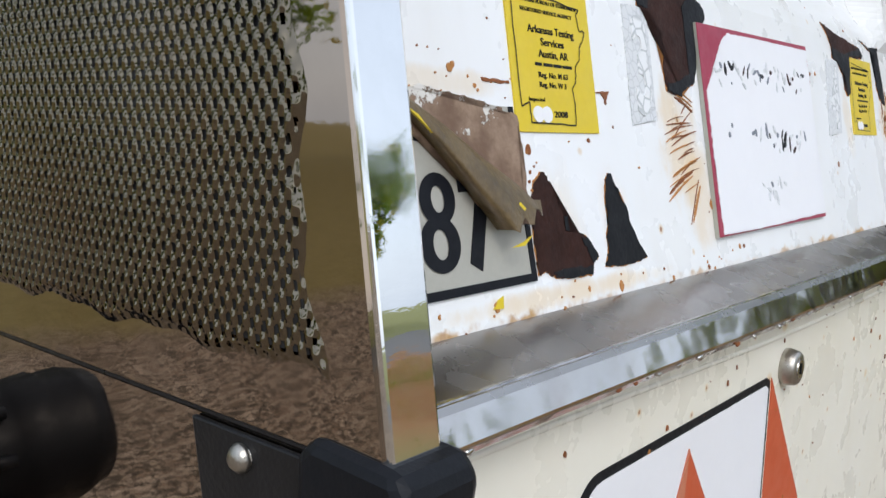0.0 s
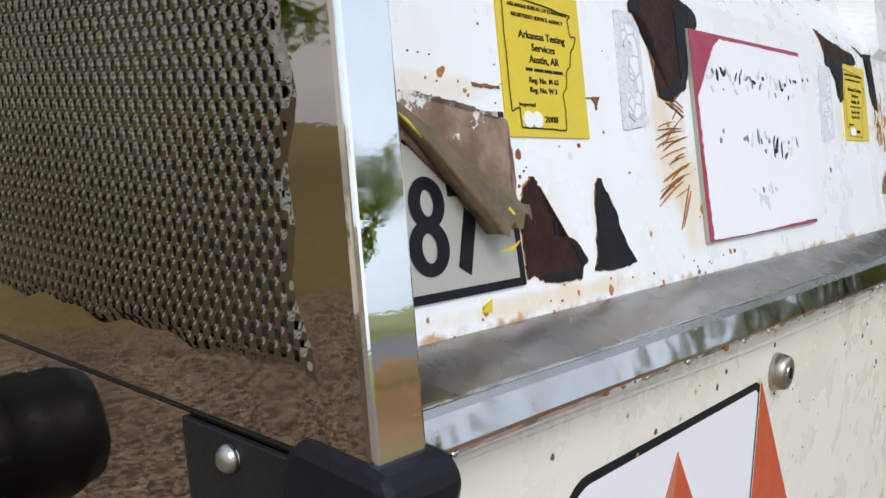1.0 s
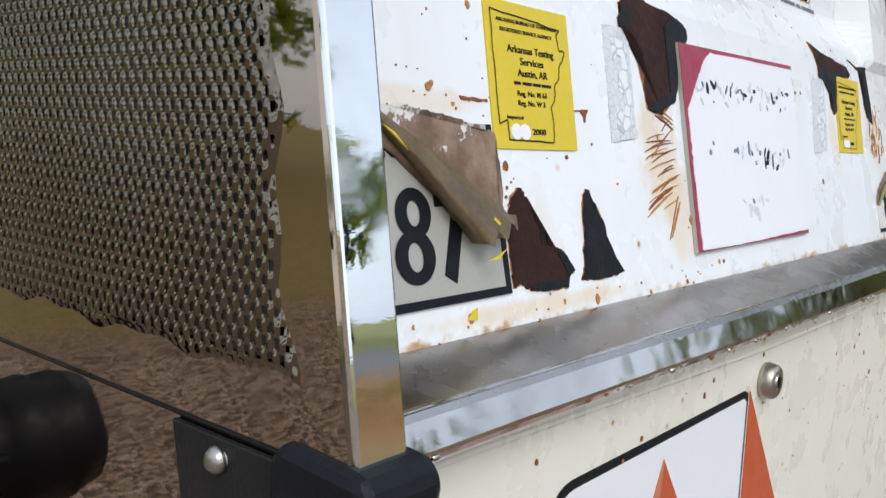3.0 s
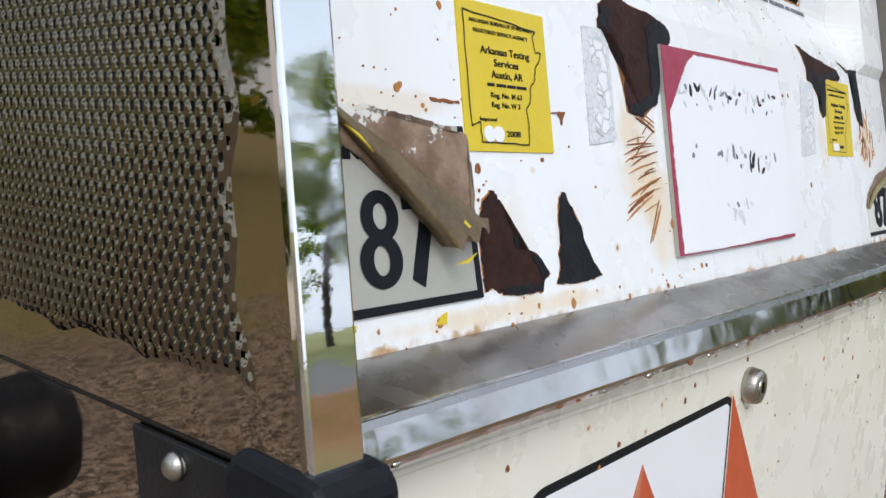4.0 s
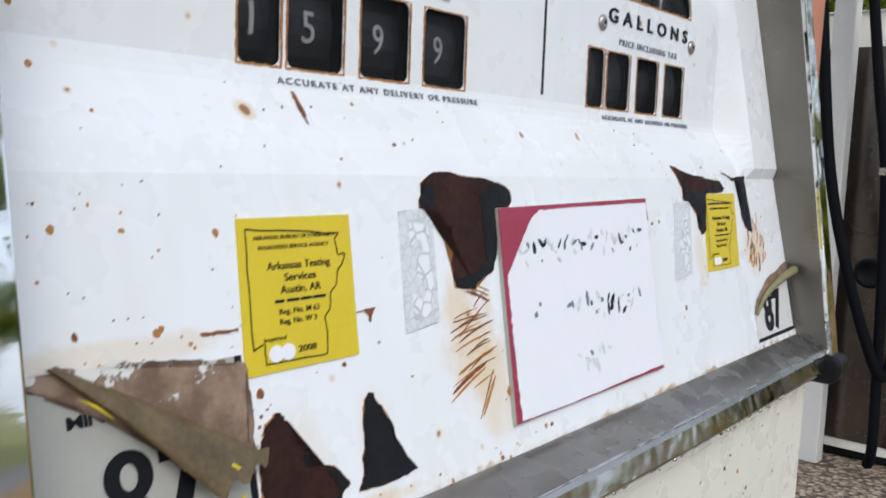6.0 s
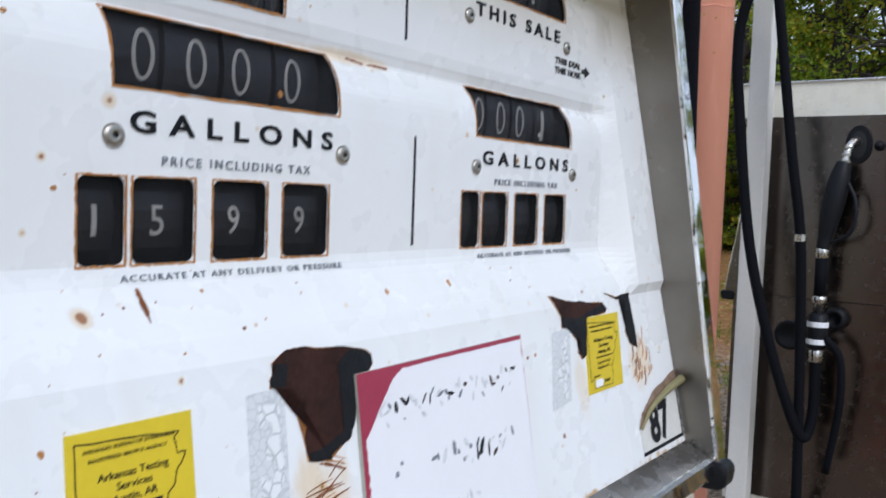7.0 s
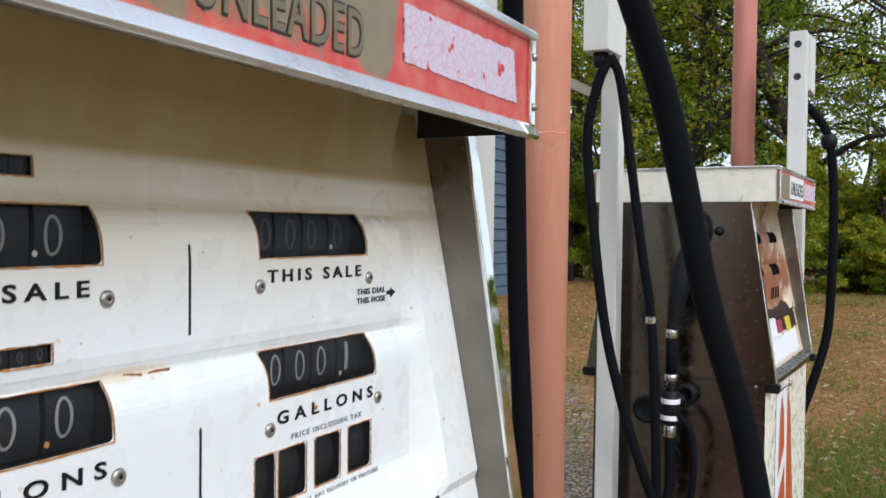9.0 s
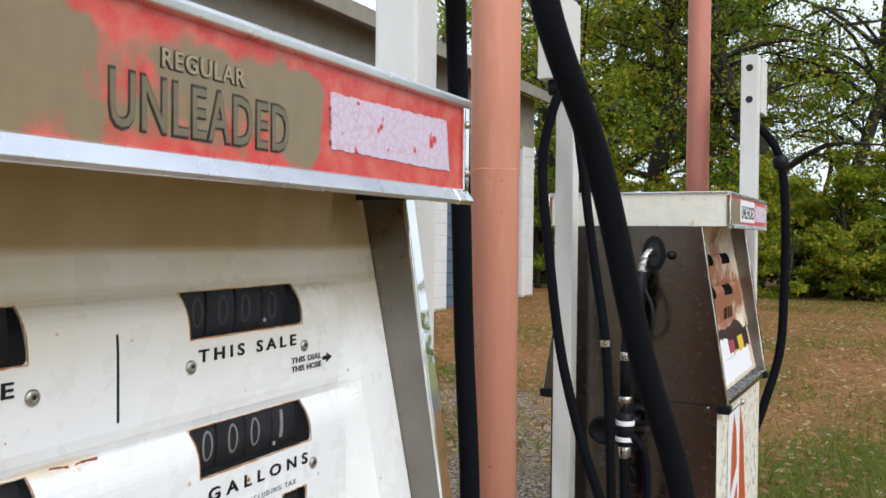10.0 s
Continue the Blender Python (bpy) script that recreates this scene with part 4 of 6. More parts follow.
            part("price_sticker", sheet(rect(0.5, 0.735, 1.262, 1.318), flat, 0.0004, 0.0006, cut=0.05), M_STICKER, panel, "crazed pink sticker")


def octane_decal(face, x0, x1, z0, z1, torn=None):
    """Grade decal with a black border, its top torn loose and curled over."""
    body = part("octane_decal", sheet(torn or rect(x0, x1, z0, z1), on_face, 0.0004, 0.0004), M_FLAKE if torn else M_GREYDECAL, face, "grey octane decal with black figures, peeling")
    b = 0.0032
    for o in (rect(x0, x1, z0, z0 + b), rect(x1 - b, x1, z0 + b, z1 - 0.014 if torn else z1)):
        part("border", sheet(o, on_face, 0.0010, 0.0002), M_INK, body)
    return body


def decals_near(pump, face):
    rng = random.Random(11)
    inspection_decal(face, 0.0785, 0.1430, 0.7835, 0.8460, 0.077, rng)
    inspection_decal(face, 0.5580, 0.6290, 0.7878, 0.8510, 0.17, rng)
    # bare patches
    bare_patch(face, [(0.0906, 0.7675), (0.0936, 0.7672), (0.0975, 0.7615), (0.0992, 0.7568), (0.1024, 0.7497), (0.1064, 0.7492), (0.1057, 0.7424), (0.113, 0.7419), (0.1198, 0.7392), (0.1272, 0.7303), (0.1216, 0.7279), (0.1201, 0.7232), (0.106, 0.7236), (0.0926, 0.7247), (0.0847, 0.7283), (0.0795, 0.7271), (0.0795, 0.7355), (0.0803, 0.751), (0.0848, 0.7631)], rng, amp=0.0007)
    bare_patch(face, [(0.1468, 0.7658), (0.1491, 0.7642), (0.1499, 0.759), (0.1532, 0.7589), (0.1527, 0.7548), (0.158, 0.7509), (0.1595, 0.7466), (0.1574, 0.7436), (0.1615, 0.7408), (0.1661, 0.7325), (0.1725, 0.7258), (0.1589, 0.7243), (0.145, 0.7245), (0.1325, 0.7255), (0.1374, 0.7337), (0.1371, 0.7388), (0.1407, 0.7448), (0.1400, 0.7524), (0.1429, 0.7633)], rng, dark=True, amp=0.0006)
    bare_patch(face, [(0.2033, 0.8601), (0.2095, 0.8632), (0.2171, 0.8657), (0.2257, 0.8661), (0.2371, 0.8641), (0.2492, 0.8633), (0.2653, 0.8616), (0.2789, 0.8585), (0.2831, 0.8548), (0.2828, 0.8493), (0.2693, 0.84), (0.2589, 0.8173), (0.2546, 0.8115), (0.2467, 0.8099), (0.2389, 0.8071), (0.2375, 0.804), (0.221, 0.8063), (0.2194, 0.8179), (0.2229, 0.8269), (0.2245, 0.8382), (0.2172, 0.8375), (0.2158, 0.8452), (0.1999, 0.8477), (0.2003, 0.852), (0.2051, 0.8563)], rng, amp=0.0008)
    bare_patch(face, [(0.5174, 0.8737), (0.5291, 0.8714), (0.554, 0.8662), (0.5917, 0.863), (0.6112, 0.8618), (0.619, 0.8552), (0.6145, 0.8524), (0.5762, 0.8515), (0.5703, 0.84), (0.5648, 0.8204), (0.5561, 0.8187), (0.5509, 0.8243), (0.5569, 0.8323), (0.5475, 0.8385), (0.5392, 0.8461), (0.5289, 0.8471), (0.5307, 0.8552), (0.5248, 0.8626)], rng, amp=0.001)
    bare_patch(face, [(0.6215, 0.869), (0.644, 0.8645), (0.6721, 0.8668), (0.6719, 0.8607), (0.6736, 0.8465), (0.675, 0.8287), (0.6738, 0.8148), (0.6582, 0.8204), (0.6523, 0.8326), (0.6574, 0.8455), (0.6614, 0.8609), (0.6449, 0.8621)], rng, dark=True, amp=0.001)
    # where the dark primer still lies on the bare steel
    for o in ([(0.1196, 0.7390), (0.1270, 0.7303), (0.1216, 0.7282), (0.1183, 0.7343), (0.1144, 0.7394)], [(0.0895, 0.7276), (0.1029, 0.7279), (0.121, 0.727), (0.1199, 0.7234), (0.106, 0.7238), (0.0926, 0.7249)], [(0.1030, 0.7490), (0.1062, 0.7490), (0.1055, 0.7426), (0.1035, 0.7430)],
              [(0.2035, 0.8598), (0.2135, 0.8588), (0.211, 0.8476), (0.2002, 0.8479), (0.2006, 0.852), (0.2051, 0.8563)], [(0.2649, 0.8606), (0.2787, 0.8583), (0.2829, 0.8548), (0.2826, 0.8493), (0.2693, 0.84), (0.2589, 0.8173), (0.2511, 0.8168), (0.2521, 0.8384), (0.2533, 0.8539)],
              [(0.2224, 0.8107), (0.2359, 0.812), (0.2499, 0.8167), (0.2583, 0.8172), (0.2546, 0.8117), (0.2389, 0.8073), (0.2375, 0.8043), (0.2212, 0.8065)], [(0.5307, 0.8552), (0.56, 0.852), (0.6112, 0.8612), (0.619, 0.8552), (0.5762, 0.8515), (0.5648, 0.8206), (0.5563, 0.8189), (0.5569, 0.8323), (0.5392, 0.8461), (0.5291, 0.8471)]):
        part("primer_patch", sheet(ragged(o, 0.0006, rng), on_face, 0.0008, 0.0002), M_BAREBLACK, face, "dark primer left on the steel")
    # ghosts of two old number decals
    for q, t in (([(0.1771, 0.7879), (0.2034, 0.7910), (0.2095, 0.8474), (0.1831, 0.8463)], "3"), ([(0.4923, 0.7860), (0.5259, 0.7890), (0.5414, 0.8453), (0.5101, 0.8448)], "4")):
        film = lambda u, v, lift=0.0, q=q: on_face(*[(q[0][k] * (1 - u) + q[1][k] * u) * (1 - v) + (q[3][k] * (1 - u) + q[2][k] * u) * v for k in (0, 1)], lift)
        g = part("ghost_decal", sheet(ragged(rect(0, 1, 0, 1), 0.008, rng, 30), film, 0.0003, 0.0002, cut=0.08), M_GHOST, face, "worn grey ghost of an old number decal")
        lettering("ghost_number", t, 0.26, 0.88, 0.10, 0.78, film, M_GHOSTW, g, 0.0007, bold=0.03, cut=0.08)
    # white placard on a thin board
    q = [(0.255, 0.728), (0.446, 0.7285), (0.456, 0.849), (0.265, 0.846)]
    at = lambda u, v, lift=0.0: on_face((q[0][0] * (1 - u) + q[1][0] * u) * (1 - v) + (q[3][0] * (1 - u) + q[2][0] * u) * v, (q[0][1] * (1 - u) + q[1][1] * u) * (1 - v) + (q[3][1] * (1 - u) + q[2][1] * u) * v, lift)
    board = part("placard", sheet(rect(0, 1, 0, 1), at, 0.0006, 0.0019, cut=0.06), M_EDGE, pump, "white placard with maroon border and flaked lettering")
    part("placard_print", sheet(rect(0.002, 0.998, 0.002, 0.998), at, 0.0027, 0.0002, cut=0.06), M_MAROON, board, "maroon printed ground")
    white = [(0.03, 0.012), (0.3, 0.006), (0.6, 0.014), (0.994, 0.022), (0.99, 0.972), (0.6, 0.974), (0.225, 0.976), (0.17, 0.93), (0.11, 0.83), (0.055, 0.735), (0.02, 0.68), (0.022, 0.3)]
    part("placard_paper", sheet(ragged(white, 0.0035, rng, 30), at, 0.0031, 0.0002, cut=0.06), M_PAPER, board, "white faded paper")
    for v0, u0, u1, count, size in ((0.80, 0.08, 0.93, 30, 0.028), (0.735, 0.1, 0.9, 12, 0.02), (0.475, 0.33, 0.86, 14, 0.03), (0.41, 0.5, 0.8, 10, 0.03), (0.49, 0.15, 0.2, 2, 0.03), (0.2, 0.38, 0.6, 6, 0.025), (0.16, 0.42, 0.5, 4, 0.04)):
        for k in range(count):
            u, v = u0 + (u1 - u0) * (k + rng.random()) / count, v0 + rng.uniform(-0.02, 0.03)
            a = rng.uniform(0, math.pi)
            l, w = size * rng.uniform(0.4, 1.5), size * rng.uniform(0.2, 0.55)
            o = [(u + (l * c * math.cos(a) - w * s * math.sin(a)) * 0.6, v + l * c * math.sin(a) + w * s * math.cos(a)) for c, s in ((1, 0.1), (0.3, 0.9), (-0.6, 1), (-1, -0.2), (-0.2, -0.9), (0.7, -0.6))]
            part("letter_flake", sheet(o, at, 0.0035, 0.0002, cut=0.06), rng.choice((M_BAREBLACK, M_BARE, M_GREYINK, M_GHOST, M_GHOST)), board)
    # peeling octane decals
    od = octane_decal(face, -0.024, 0.0770, 0.7255, 0.7930)
    bm = bmesh.new()
    for cz, rx, rz, ix, iz in ((0.7595, 0.0096, 0.0092, 0.0034, 0.0046), (0.7440, 0.0108, 0.0098, 0.0040, 0.0052)):
        loops = [[bm.verts.new(on_face(0.0222 + a * math.cos(k * math.tau / 32) + (cz - 0.75) * 0.1, cz + b * math.sin(k * math.tau / 32), 0.0010 + cz * 0.0003)) for k in range(32)] for a, b in ((rx, rz), (ix, iz))]
        for k in range(32):
            bm.faces.new((loops[0][k], loops[0][(k + 1) % 32], loops[1][(k + 1) % 32], loops[1][k]))
    part("octane_figure", bm, M_INK, od)
    lettering("octane_figure", "7", 0.0355, 0.0560, 0.7360, 0.0320, on_face, M_INK, od, 0.0010, bold=0.045)
    lettering("octane_lettering", "MINIMUM", 0.0035, 0.036, 0.7795, 0.0040, on_face, M_INK, od, 0.0010, spacing=0.9, bold=0.02)
    glue = [(-0.028, 0.8005), (-0.004, 0.7985), (0.02, 0.7985), (0.05, 0.7945), (0.0785, 0.7895), (0.0788, 0.765), (0.0775, 0.7475), (0.05, 0.752), (0.028, 0.773), (0.0, 0.791)]
    part("glue_patch", sheet(ragged(glue, 0.0011, rng, 20), on_face, 0.0013, 0.0003), M_GLUE, od, "brown dried glue")
    bm, rows = bmesh.new(), []
    for i in range(17):
        t = i / 16
        fx, fz, w = -0.002 + 0.053 * t, 0.8000 - 0.0545 * t + 0.002 * math.sin(math.pi * t), 0.003 + 0.029 * t ** 1.2
        row = []
        for j in range(11):
            q = j / 10
            lift = 0.0012 + (0.0015 + 0.0085 * t) * math.sqrt(max(0.0, 1 - (2 * q - 0.75) ** 2 * 0.6)) * (1 - 0.55 * q) + 0.0007 * t * math.sin(9 * q + 14 * t)
            tip = (0.0022 * math.sin(17 * q) + rng.uniform(-0.001, 0.001)) * (i == 16)
            row.append(bm.verts.new(on_face(fx + w * q, fz + w * q * 0.24 - tip, lift + 0.002)))
        row.insert(0, bm.verts.new(on_face(fx + w * 0.12, fz + w * 0.04, 0.0012)))
        rows.append(row)
    for a, b in zip(rows, rows[1:]):
        for j in range(11):
            bm.faces.new((a[j], a[j + 1], b[j + 1], b[j]))
    part("curled_flap", bm, M_CURL, od, "decal flap curled over in a cone, brown glue side out", smooth=True)
    for o in ([(0.052, 0.7395), (0.060, 0.7410), (0.066, 0.7430), (0.060, 0.7395)], [(0.004, 0.7895), (0.010, 0.7865), (0.016, 0.7805), (0.011, 0.7845)], [(0.060, 0.7545), (0.066, 0.7500), (0.067, 0.7508), (0.061, 0.7555)]):
        part("yellow_shred", sheet(o, on_face, 0.0090, 0.0004), M_YELLOW, od)
    part("yellow_remnant", sheet(ragged([(-0.03, 0.7185), (0.002, 0.7170), (0.006, 0.7235), (-0.03, 0.7240)], 0.0008, rng), on_face, 0.0004, 0.0002), M_YELLOW, face, "torn yellow decal remnant")
    part("yellow_remnant", sheet([(0.047, 0.7185), (0.053, 0.7180), (0.054, 0.7225), (0.0505, 0.7215)], on_face, 0.0004, 0.0002), M_YELLOW, face)
    o2 = octane_decal(face, 0.6500, 0.7530, 0.7175, 0.7830, [(0.650, 0.7175), (0.753, 0.7175), (0.753, 0.7700), (0.71, 0.7640), (0.67, 0.7520), (0.650, 0.7420)])
    lettering("octane_figure", "87", 0.672, 0.722, 0.7260, 0.0320, on_face, M_INK, o2, 0.0010, bold=0.04)
    part("glue_patch", sheet(ragged([(0.648, 0.743), (0.66, 0.756), (0.69, 0.770), (0.7545, 0.7830), (0.7545, 0.770), (0.71, 0.762), (0.67, 0.751)], 0.001, rng), on_face, 0.0013, 0.0003), M_GLUE, o2)
    part("curled_flap", tube([on_face(0.651, 0.742, 0.002), on_face(0.672, 0.757, 0.005), on_face(0.71, 0.768, 0.008), on_face(0.748, 0.774, 0.010)], lambda t: 0.0012 + 0.0032 * t, 12, 8), M_CURLPALE, o2, "olive curled decal flap", smooth=True)
    # scratches and pits of rust
    def curve(pts, w, material):
        line = smooth_line([Vector((x, 0, z)) for x, z in pts], 5)
        left, right = [], []
        for i, p in enumerate(line):
            d = (line[min(i + 1, len(line) - 1)] - line[max(i - 1, 0)]).normalized()
            half = w * (0.25 + math.sin(math.pi * i / (len(line) - 1)) ** 0.6) * rng.uniform(0.45, 1.3)
            left.append((p.x - d.z * half, p.z + d.x * half))
            right.append((p.x + d.z * half, p.z - d.x * half))
        part("rust_scratch", sheet(left + right[::-1], on_face, 0.0003, 0.0002, cut=0.02), material, face)

    for k in range(26):
        f = k / 25
        x, z = 0.250 - 0.014 * rng.random(), 0.803 - 0.046 * f + rng.uniform(-0.002, 0.002)
        ang = (2.75 if k % 3 else 3.6) - 0.1 * rng.random() if f < 0.2 else 3.16 + 0.25 * f * f + 0.6 * (f > 0.92) + rng.gauss(0, 0.06)
        l, bend = rng.uniform(0.012, 0.036), rng.uniform(0.0, 0.16)
        pts = [(x + l * t * math.cos(ang + bend * t), z + l * t * math.sin(ang + bend * t)) for t in (0, 0.35, 0.7, 1)]
        curve(pts, rng.choice((0.0002, 0.0003, 0.0004, 0.0007)), rng.choice((M_RUST, M_RUST, M_RUSTPALE)))
    for k in range(22):
        x, z = rng.uniform(0.655, 0.700), rng.uniform(0.778, 0.820)
        ang, l = rng.gauss(1.0, 0.35), rng.uniform(0.006, 0.018)
        curve([(x, z), (x + l * 0.5 * math.cos(ang), z + l * 0.5 * math.sin(ang)), (x + l * math.cos(ang + 0.3), z + l * math.sin(ang + 0.3))], rng.choice((0.0003, 0.0006, 0.0009)), rng.choice((M_RUST, M_RUSTPALE)))
    pits = [(0.03, 0.75, 0.74, 0.84, 40), (-0.02, 0.08, 0.796, 0.806, 16), (0.078, 0.09, 0.755, 0.785, 14), (-0.02, 0.3, 0.712, 0.7225, 26), (0.0, 0.62, 0.87, 0.90, 16), (-0.01, 0.09, 0.80, 0.868, 30), (0.08, 0.2, 0.87, 1.0, 14), (-0.01, 0.1, 0.9, 1.12, 20), (0.25, 0.27, 0.73, 0.77, 8)]
    for x0, x1, z0, z1, count in pits:
        for k in range(count):
            x, z, r = rng.uniform(x0, min(x1, 0.75)), rng.uniform(z0, z1), 0.0004 + 0.0017 * rng.random() ** 3
            if any(h[0] - 0.004 < x < h[1] + 0.004 and h[2] - 0.004 < z < h[3] + 0.004 for h in holes()):
                continue
            if 0.958 < z < 0.995 or 1.085 < z < 1.107:
                continue
            part("rust_pit", sheet(blob(x, z, r, r * rng.uniform(0.7, 1.6), rng, 8), on_face, 0.0003, 0.0002), rng.choice((M_RUST, M_RUSTPALE, M_RUSTPALE)), face)
    for o in ([(0.1365, 0.902), (0.1385, 0.902), (0.1392, 0.893), (0.1375, 0.886), (0.1362, 0.893)], [(0.302, 1.0365), (0.318, 1.0345), (0.318, 1.0360), (0.303, 1.0380)], [(0.322, 1.0350), (0.343, 1.0345), (0.344, 1.0365), (0.33, 1.0368)], [(0.0605, 0.8025), (0.078, 0.8022), (0.078, 0.8035), (0.06, 0.8038)], [(0.144, 0.8022), (0.158, 0.8030), (0.154, 0.7985), (0.151, 0.8015)]):
        part("rust_streak", sheet(ragged(o, 0.0004, rng), on_face, 0.0003, 0.0002), M_RUST, face)


def door_emblem(pump):
    """Painted device on the service door: white field, dark line and two orange-red wedges."""
    flat = on_panel(-0.003)
    r = [(0.088, 0.20)] + [(0.108 - 0.020 * math.cos(a), 0.619 + 0.020 * math.sin(a)) for a in [k * math.pi / 12 for k in range(7)]] + [(0.306, 0.639), (0.312, 0.636), (0.316, 0.20)]
    edge = part("emblem", sheet(r, flat, 0.0004, 0.0002, cut=1), M_INK, pump, "painted emblem of white field and orange-red wedges")
    inner = [(0.0925, 0.20)] + [(0.110 - 0.0175 * math.cos(a), 0.617 + 0.0175 * math.sin(a)) for a in [k * math.pi / 12 for k in range(7)]] + [(0.3045, 0.6345), (0.3085, 0.632), (0.312, 0.20)]
    part("emblem_field", sheet(inner, flat, 0.0008, 0.0002, cut=1), M_PAPER, edge)
    part("emblem_wedge", sheet([(0.197, 0.6250), (0.245, 0.56), (0.30, 0.20), (0.12, 0.20), (0.165, 0.56)], flat, 0.0012, 0.0002, cut=1), M_ORANGE, edge)
    part("emblem_wedge", sheet([(0.197, 0.6250), (0.190, 0.56), (0.12, 0.20), (0.165, 0.56)], flat, 0.0016, 0.0002, cut=1), plain("pale_orange_paint", (0.6, 0.2, 0.11), 0.4), edge)
    part("emblem_wedge", sheet([(0.3150, 0.6370), (0.386, 0.54), (0.47, 0.20), (0.3195, 0.20)], flat, 0.0004, 0.0002, cut=1), M_ORANGE, edge)
    part("emblem_band", sheet([(0.10, 0.34), (0.29, 0.46), (0.29, 0.40), (0.10, 0.27)], flat, 0.0020, 0.0002, cut=1), M_PAPER, edge)
    rng = random.Random(17)
    for k in range(54):
        x, z, r = rng.uniform(-0.02, 0.74), 0.664 - abs(rng.gauss(0, 0.05)), 0.0004 + 0.0015 * rng.random() ** 3
        part("rust_pit", sheet(blob(x, z, r, r * rng.uniform(0.7, 2.0), rng, 8), flat, 0.0005, 0.0002, cut=1), rng.choice((M_RUST, M_RUST, M_RUSTPALE)), pump)
    p = Vector((0.338, -0.003, 0.6400))
    lock = part("lock", lathe(p, p - Vector((0, 1, 0)), [(0, 0.0115), (0.002, 0.0118), (0.0075, 0.0108), (0.009, 0.0095), (0.0092, 0.006)], 24), M_BOLT, pump, "round steel door lock", smooth=True)
    part("lock_core", lathe(p - Vector((0, 0.009, 0)), p - Vector((0, 1, 0)), [(0, 0.0062), (0.0009, 0.0058)], 16), M_LEDGE, lock)
    part("keyhole", box((0.3372, -0.0135, 0.637), (0.3388, -0.0128, 0.6435)), M_INK, lock)


def spout_port(pump, x, s, near):
    """Oval port in the side panel that takes the nozzle's spout, with its boot."""
    ring = []
    for k in range(28):
        a = k * math.tau / 28
        ring.append((0.205 + 0.036 * math.cos(a), 1.150 + 0.056 * math.sin(a)))
    port = part("spout_port", prism(ring, 0, x, x + s * 0.006, 0.0015), M_BLACK, pump, "black oval nozzle port")
    part("port_hole", prism([(0.205 + (y - 0.205) * 0.6, 1.150 + (z - 1.150) * 0.7) for y, z in ring], 0, x, x + s * 0.0072), M_WELL, port)
    part("port_knob", lathe((x, 0.150, 1.146), (x + s, 0.150, 1.146), [(0, 0.015), (0.008, 0.014), (0.016, 0.010), (0.02, 0.009)], 16), M_BLACK, pump, smooth=True)
    if near:
        return
    hook = part("nozzle_boot", lathe((x + s * -0.008, 0.235, 0.640), (x + s, 0.235, 0.640), [(0, 0.030), (0.01, 0.032), (0.03, 0.034), (0.045, 0.030), (0.05, 0.02), (0.03, 0.016)], 20), M_BLACK, pump, "black rubber nozzle boot", smooth=True)
    part("cable_gland", lathe((x + s * -0.008, 0.365, 0.575), (x + s, 0.365, 0.575), [(0, 0.045), (0.016, 0.045), (0.02, 0.035), (0.012, 0.03)], 20), M_BLACK, pump, smooth=True)
    part("paper_tag", box((x - 0.001 + s * -0.008, 0.225, 0.40), (x + s * -0.004, 0.325, 0.535)), M_PAPER, pump, "white paper tag")


